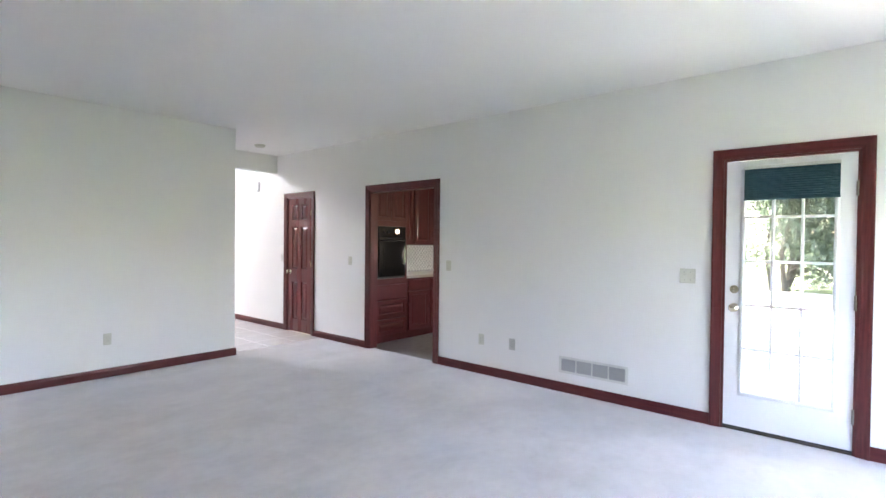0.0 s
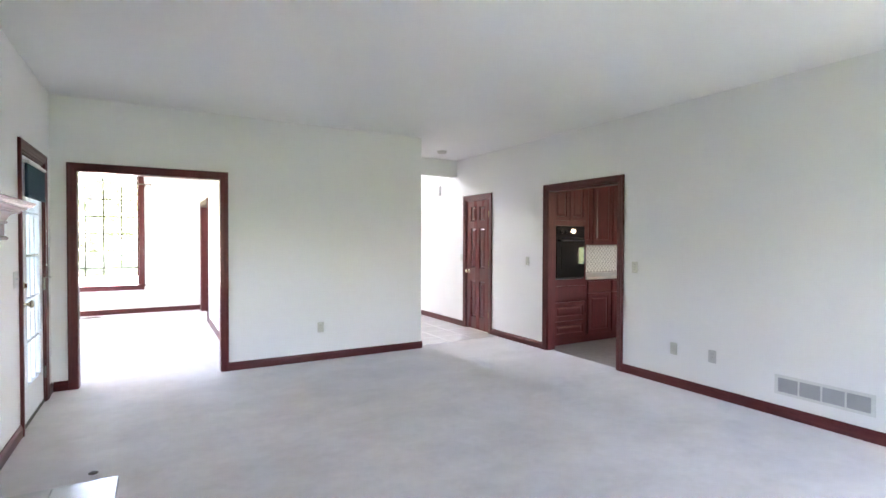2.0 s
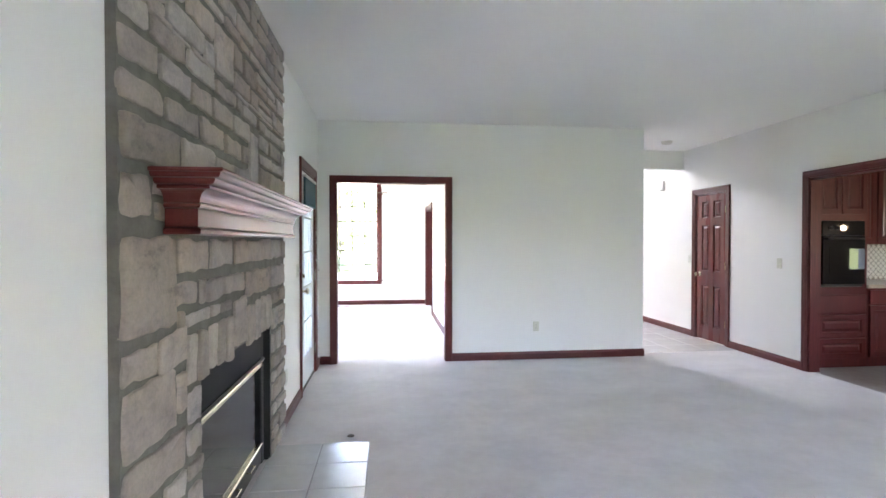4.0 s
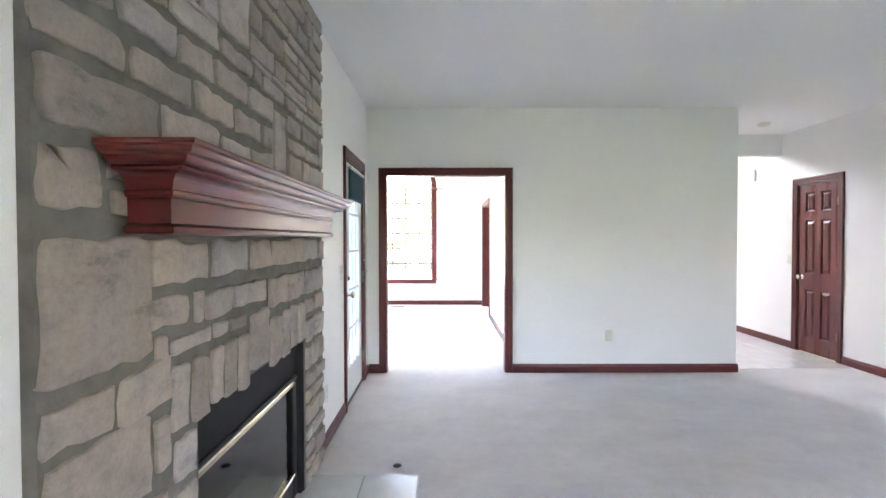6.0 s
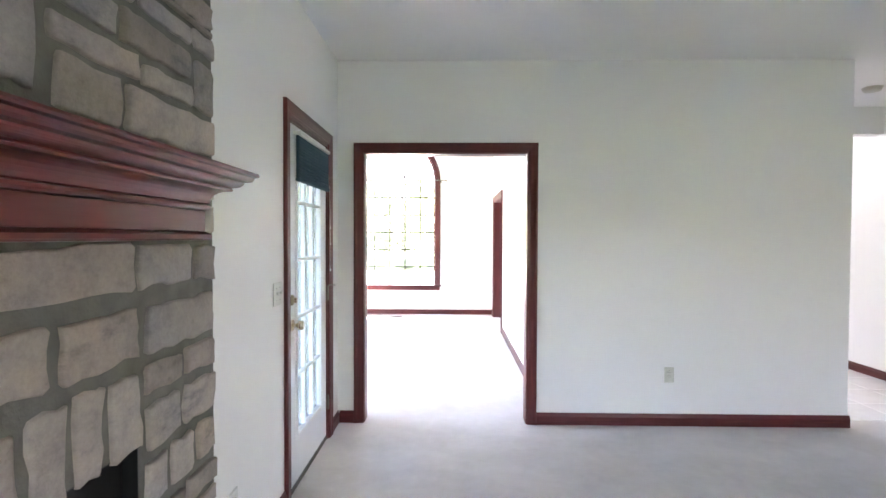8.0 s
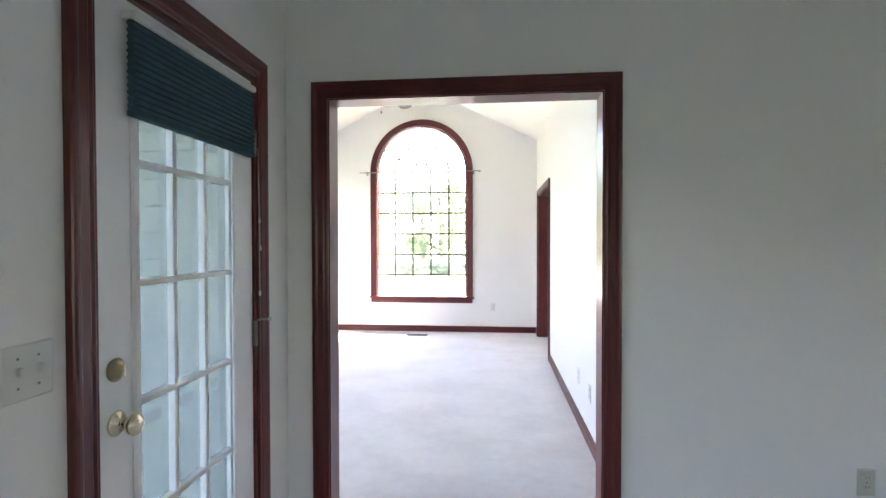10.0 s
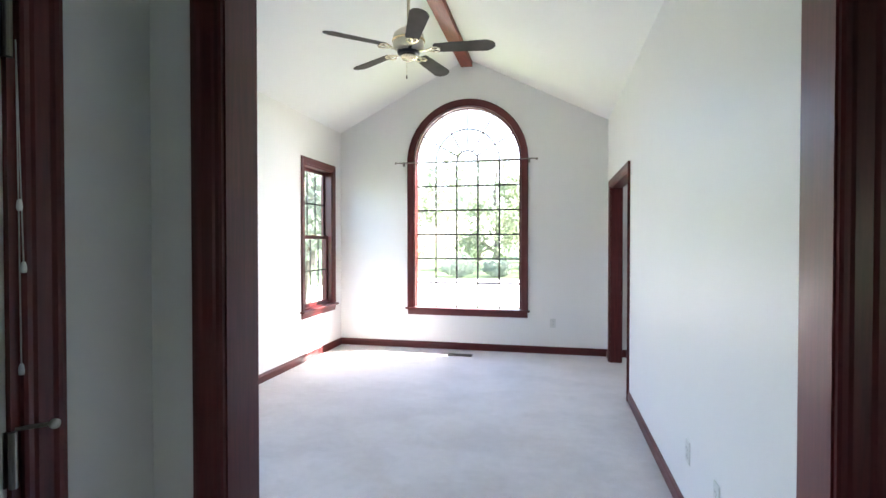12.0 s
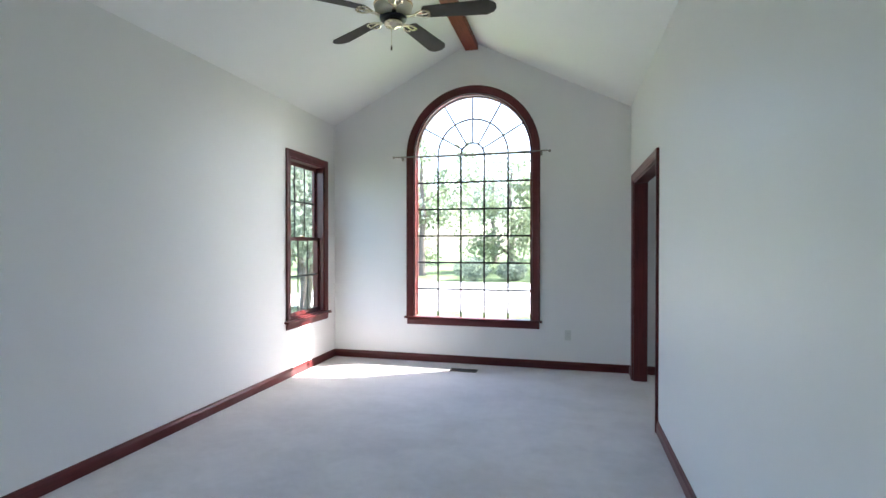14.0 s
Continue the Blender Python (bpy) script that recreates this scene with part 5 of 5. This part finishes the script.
for x, y, w, h, sd in ((-4.2, 28.2, 1.8, 1.1, 51), (-2.4, 28.6, 1.5, 0.9, 52), (-0.6, 28.4, 1.6, 0.8, 53), (4.6, 28.6, 1.7, 1.0, 54)):
    shrub(x, y, w, h, sd)

house = tagged(empty("house", (3.5, 60, -0.3)), "distant low grey house behind the trees", "house")
part("wall", box(-6, 6, -3.5, 3.5, 0, 2.7), SIDING, house)
bm = bmesh.new()
pr = [(-4.1, 2.65), (0, 4.9), (4.1, 2.65), (4.1, 2.8), (0, 5.1), (-4.1, 2.8)]
ends = [[bm.verts.new((xx, yy, zz)) for yy, zz in pr] for xx in (-6.5, 6.5)]
for i in range(6):
    bm.faces.new((ends[0][i], ends[0][(i + 1) % 6], ends[1][(i + 1) % 6], ends[1][i]))
bm.faces.new(ends[0])
bm.faces.new(ends[1][::-1])
bmesh.ops.recalc_face_normals(bm, faces=bm.faces)
part("roof", bm, ROOFING, house)
for xx in (-4.2, -1.6, 3.6):
    w = part("window", box(xx - 0.6, xx + 0.6, -3.54, -3.501, 0.9, 2.1), PLATE_WHITE, house)
    part("pane", box(xx - 0.5, xx + 0.5, -3.56, -3.541, 1.0, 2.0), SLOT, w)
part("door", box(0.8, 1.75, -3.54, -3.501, 0.05, 2.1), WOOD_Z, house)

# ---- pieces: siding, tiles, stones ----
wall_ext = structure(part("wall_siding", box(SW - 0.14, XW - 0.142, YN - 0.012, YN - 0.001, -0.25, 2.75), SIDING), "white horizontal lap siding on the sunroom's outer wall", "siding")


def lap_mesh():
    bm = bmesh.new()
    x0, x1 = SW - 0.14, XW - 0.143
    prof = [(YN - 0.0125, 0.0), (YN - 0.030, 0.0), (YN - 0.028, 0.004), (YN - 0.016, 0.127), (YN - 0.0125, 0.127)]
    e = [[bm.verts.new((x, y, z)) for y, z in prof] for x in (x0, x1)]
    for i in range(5):
        bm.faces.new((e[0][i], e[0][(i + 1) % 5], e[1][(i + 1) % 5], e[1][i]))
    bm.faces.new(e[0])
    bm.faces.new(e[1][::-1])
    bmesh.ops.recalc_face_normals(bm, faces=bm.faces)
    me = bpy.data.meshes.new("lap_board")
    bm.to_mesh(me)
    bm.free()
    me.materials.append(SIDING)
    return me


lap = lap_mesh()
for k in range(23):
    b = new("lap_board", lap)
    b.parent = wall_ext
    b.location = (0, 0, -0.22 + 0.127 * k)
part("corner_board", box(XW - 0.175, XW - 0.142, YN - 0.06, YN - 0.031, -0.25, 2.75), SIDING, wall_ext)


def tile_mesh(w, h, mat, bevel=0.003, name="tile"):
    bm = box(-w / 2, w / 2, -h / 2, h / 2, -0.006, 0.0)
    top = [e for e in bm.edges if all(v.co.z > -0.001 for v in e.verts)]
    bmesh.ops.bevel(bm, geom=top, offset=bevel, segments=1, affect="EDGES")
    me = bpy.data.meshes.new(name)
    bm.to_mesh(me)
    bm.free()
    me.materials.append(mat)
    return me


ht = tile_mesh(0.308, 0.308, HEARTH)
for i in range(2):
    for j in range(6):
        o = new("tile", ht)
        o.parent = hearth
        o.location = (-0.112 - 0.157 - i * 0.314, 3.508 - 0.157 - j * 0.314, 0.0125)
ft = tile_mesh(0.4, 0.4, FOYER_TILE)
for i in range(8):
    for j in range(12):
        o = new("tile", ft)
        o.parent = foyer_floor
        o.location = (XE - 0.205 - i * 0.405, YN2 + 0.225 + j * 0.405, 0.002)
dt = tile_mesh(0.0395, 0.0395, BACKTILE, 0.002)
for i in range(40):
    for j in range(12):
        if (i + j) % 2 == 0:
            o = new("tile", dt)
            o.parent = splash
            o.matrix_basis = pose(BX0 + 0.032 + i * 0.034, KB - 0.010, 0.94 + j * 0.034, 90, 0, 0) @ pose(0, 0, 0, 0, 0, 45)


def rough_stone(u0, u1, v0, v1, seed, slack=0.0075):
    """One hewn block: an uneven outline, rolled edges and a broken face."""
    rnd = random.Random(seed)
    w, h = u1 - u0, v1 - v0
    slack = min(slack, 0.07 * min(w, h))
    nu, nv = max(2, min(6, round(w / 0.055))), max(2, min(4, round(h / 0.055)))
    c = min(0.010, w * 0.09, h * 0.09)
    edge = []
    edge += [(u0 + c + (w - 2 * c) * k / nu, v0) for k in range(nu + 1)]
    edge += [(u1, v0 + c + (h - 2 * c) * k / nv) for k in range(nv + 1)]
    edge += [(u1 - c - (w - 2 * c) * k / nu, v1) for k in range(nu + 1)]
    edge += [(u0, v1 - c - (h - 2 * c) * k / nv) for k in range(nv + 1)]
    lim = min(0.014, 0.11 * h, 0.10 * w)
    pull = [(rnd.uniform(0, lim), rnd.uniform(0, lim)) for _ in range(4)]

    def skew(u, v):
        """Draws the four corners in by unlike amounts, so that no joint runs true."""
        a, b = (u - u0) / w, (v - v0) / h
        du = (1 - b) * ((1 - a) * pull[0][0] - a * pull[1][0]) + b * ((1 - a) * pull[2][0] - a * pull[3][0])
        dv = (1 - a) * ((1 - b) * pull[0][1] - b * pull[2][1]) + a * ((1 - b) * pull[1][1] - b * pull[3][1])
        return u + du + rnd.uniform(-slack, slack), v + dv + rnd.uniform(-slack, slack)
    edge = [skew(u, v) for u, v in edge]
    cu, cv = (u0 + u1) / 2, (v0 + v1) / 2
    proud = rnd.uniform(0.010, 0.017)
    tu, tv = rnd.uniform(-0.03, 0.03), rnd.uniform(-0.03, 0.03)
    bm = bmesh.new()
    rings = []
    for inset, dep, jig in ((0.0, -0.004, 0.0), (0.0012, proud * 0.66, 0.002), (0.005, proud * 0.92, 0.0015), (0.013, proud, 0.0015)):
        ring = []
        for u, v in edge:
            du, dv = cu - u, cv - v
            ln = math.hypot(du, dv)
            s = min(inset / ln, 0.45)
            d = dep + rnd.uniform(-jig, jig) + (tu * (u - cu) + tv * (v - cv) if dep > 0 else 0)
            ring.append(bm.verts.new((FACE + d, u + du * s, v + dv * s)))
        rings.append(ring)
    n = len(edge)
    for a, b in zip(rings, rings[1:]):
        for k in range(n):
            bm.faces.new((a[k], a[(k + 1) % n], b[(k + 1) % n], b[k]))
    mid = bm.verts.new((FACE + proud + rnd.uniform(-0.003, 0.005), cu, cv))
    for k in range(n):
        bm.faces.new((rings[-1][k], rings[-1][(k + 1) % n], mid))
    bmesh.ops.recalc_face_normals(bm, faces=bm.faces)
    ob = part("stone", bm, STONE, None, smooth=True)
    return under(ob, fireplace)


def course(edges, v0, v1, seed, joint=0.009, ragged=0.0):
    """One row of blocks between two heights, from joint to joint."""
    rnd = random.Random(seed)
    for k, (a, b) in enumerate(zip(edges, edges[1:])):
        g = joint * rnd.uniform(0.7, 1.25)
        rough_stone(a + g, b - g, v0 - rnd.uniform(0, ragged) + 0.004, v1 + rnd.uniform(-0.006, 0.004), seed * 100 + k)


# under the mantel
course((1.552, 1.925), 1.078, 1.392, 31)
course((1.90, 2.243, 2.567, 2.807, 3.308, 3.59, 3.745), 1.252, 1.388, 32)
course((1.90, 2.118), 1.138, 1.226, 33)
course((2.130, 2.197, 2.406, 2.76), 1.122, 1.224, 34)
course((2.76, 3.04, 3.335, 3.74), 1.076, 1.220, 35)
course((1.925, 2.0), 1.03, 1.125, 36)
course((2.0, 2.255, 2.375, 2.535), 1.052, 1.108, 37)
# upright stones over the firebox
course((2.0, 2.113, 2.228, 2.333, 2.448, 2.552), 0.842, 1.030, 38, 0.012, 0.034)
course((2.552, 2.785), 0.862, 1.100, 39, 0.012)
course((2.785, 2.958, 3.08, 3.187, 3.33), 0.842, 1.050, 40, 0.011, 0.030)
course((3.33, 3.53, 3.742), 0.966, 1.060, 41)
course((3.33, 3.52, 3.742), 0.812, 0.950, 42)
# the sides, and the breast above


def rubble(u0, u1, v0, v1, seed, lo=0.07, hi=0.15, wide=(0.13, 0.38), tall=None):
    """Rough courses of squared stones; some are laid two thin ones high, and one may stand over several courses."""
    rnd = random.Random(seed)
    rows = [v0]
    if tall:
        for a, b in ((v0, tall[2]), (tall[2], tall[3]), (tall[3], v1)):
            n = max(1, round((b - a) / ((lo + hi) / 2)))
            hs = [rnd.uniform(lo, hi) for _ in range(n)]
            for h in hs:
                rows.append(rows[-1] + h * (b - a) / sum(hs))
    else:
        n = max(1, round((v1 - v0) / ((lo + hi) / 2)))
        hs = [rnd.uniform(lo, hi) for _ in range(n)]
        for h in hs:
            rows.append(rows[-1] + h * (v1 - v0) / sum(hs))
    k = 0
    before = []
    for r0, r1 in zip(rows, rows[1:]):
        spans = [(u0, u1)]
        if tall and tall[2] - 0.01 < (r0 + r1) / 2 < tall[3] + 0.01:
            spans = [(u0, tall[0]), (tall[1], u1)]
        after = []
        for s0, s1 in spans:
            cuts = [s0]
            while s1 - cuts[-1] > wide[1]:
                for _ in range(8):
                    c = cuts[-1] + rnd.uniform(*wide) * (0.75 if r1 - r0 < 0.1 else 1.0)
                    if s1 - c > wide[0] * 0.8 and all(abs(c - p) > 0.03 for p in before):
                        break
                cuts.append(min(c, s1 - wide[0] * 0.8))
            cuts.append(s1)
            after += cuts
            for a, b in zip(cuts, cuts[1:]):
                g = rnd.uniform(0.006, 0.011)
                e = 0.013 if u1 > 3.7 and b == u1 else 0.0
                if a == u0 and u0 < 1.6:
                    a -= rnd.uniform(0.0, 0.016)
                lean = rnd.uniform(-0.007, 0.007)
                lo0, hi0 = r0 + g + max(0, lean), r1 - g + min(0, lean)
                if r1 - r0 > 0.112 and b - a > 0.16 and rnd.random() < 0.22:
                    m = lo0 + (hi0 - lo0) * rnd.uniform(0.38, 0.6)
                    rough_stone(a + g, b - g + e, lo0, m - 0.006, seed * 1000 + k, 0.005)
                    rough_stone(a + g, b - g + e, m + 0.006, hi0, seed * 1000 + k + 500, 0.005)
                else:
                    rough_stone(a + g, b - g + e * rnd.random(), lo0, hi0, seed * 1000 + k, 0.008)
                k += 1
        before = after
    if tall:
        rough_stone(tall[0] + 0.007, tall[1] - 0.007, tall[2] + 0.008, tall[3] - 0.008, seed * 1000 + 999)


course((1.552, 1.78), 0.955, 1.062, 71)
course((1.78, 2.02), 0.93, 1.062, 72)
course((1.552, 1.915), 0.735, 0.945, 73)
course((1.915, 2.0), 0.76, 0.92, 74)
course((1.552, 1.985), 0.575, 0.725, 75)
rubble(1.575, 2.0, 0.01, 0.565, 6, 0.10, 0.17, (0.13, 0.30))
rubble(2.0, 2.158, 0.01, 0.825, 9, 0.08, 0.15, (0.10, 0.20))
rubble(3.332, FY1, 0.01, 0.805, 8, 0.075, 0.15, (0.11, 0.28))
# the breast: beside the mantel, then course by course
course((1.552, 1.745), 1.438, 1.585, 51)
course((1.755, 1.885), 1.43, 1.50, 52)
course((1.755, 1.885), 1.512, 1.585, 53)
course((3.40, 3.745), 1.40, 1.52, 54)
course((3.28, 3.52, 3.745), 1.53, 1.635, 55)
course((1.552, 1.968, 2.32, 2.59, 2.832), 1.602, 1.748, 56)
course((2.832, 3.02, 3.28), 1.56, 1.668, 57)
course((2.84, 3.015), 1.684, 1.968, 58)
course((3.03, 3.268, 3.745), 1.668, 1.796, 59)
course((1.552, 1.832, 2.15, 2.44, 2.70, 2.842), 1.766, 1.868, 60)
course((3.02, 3.335, 3.60), 1.806, 1.876, 61)
course((3.60, 3.752), 1.806, 1.976, 62)
course((1.552, 1.79, 2.055, 2.28, 2.565, 2.842), 1.886, 1.982, 63)
course((3.02, 3.25, 3.60), 1.888, 1.986, 64)
course((1.552, 1.74, 2.02, 2.32), 2.0, 2.088, 65)
course((2.32, 2.60), 2.0, 2.075, 66)
course((2.60, 2.70, 3.0, 3.17, 3.32, 3.6, 3.75), 2.002, 2.072, 67)
rubble(1.575, FY1, 2.09, H - 0.004, 10, tall=(2.32, 2.585, 2.092, 2.335))
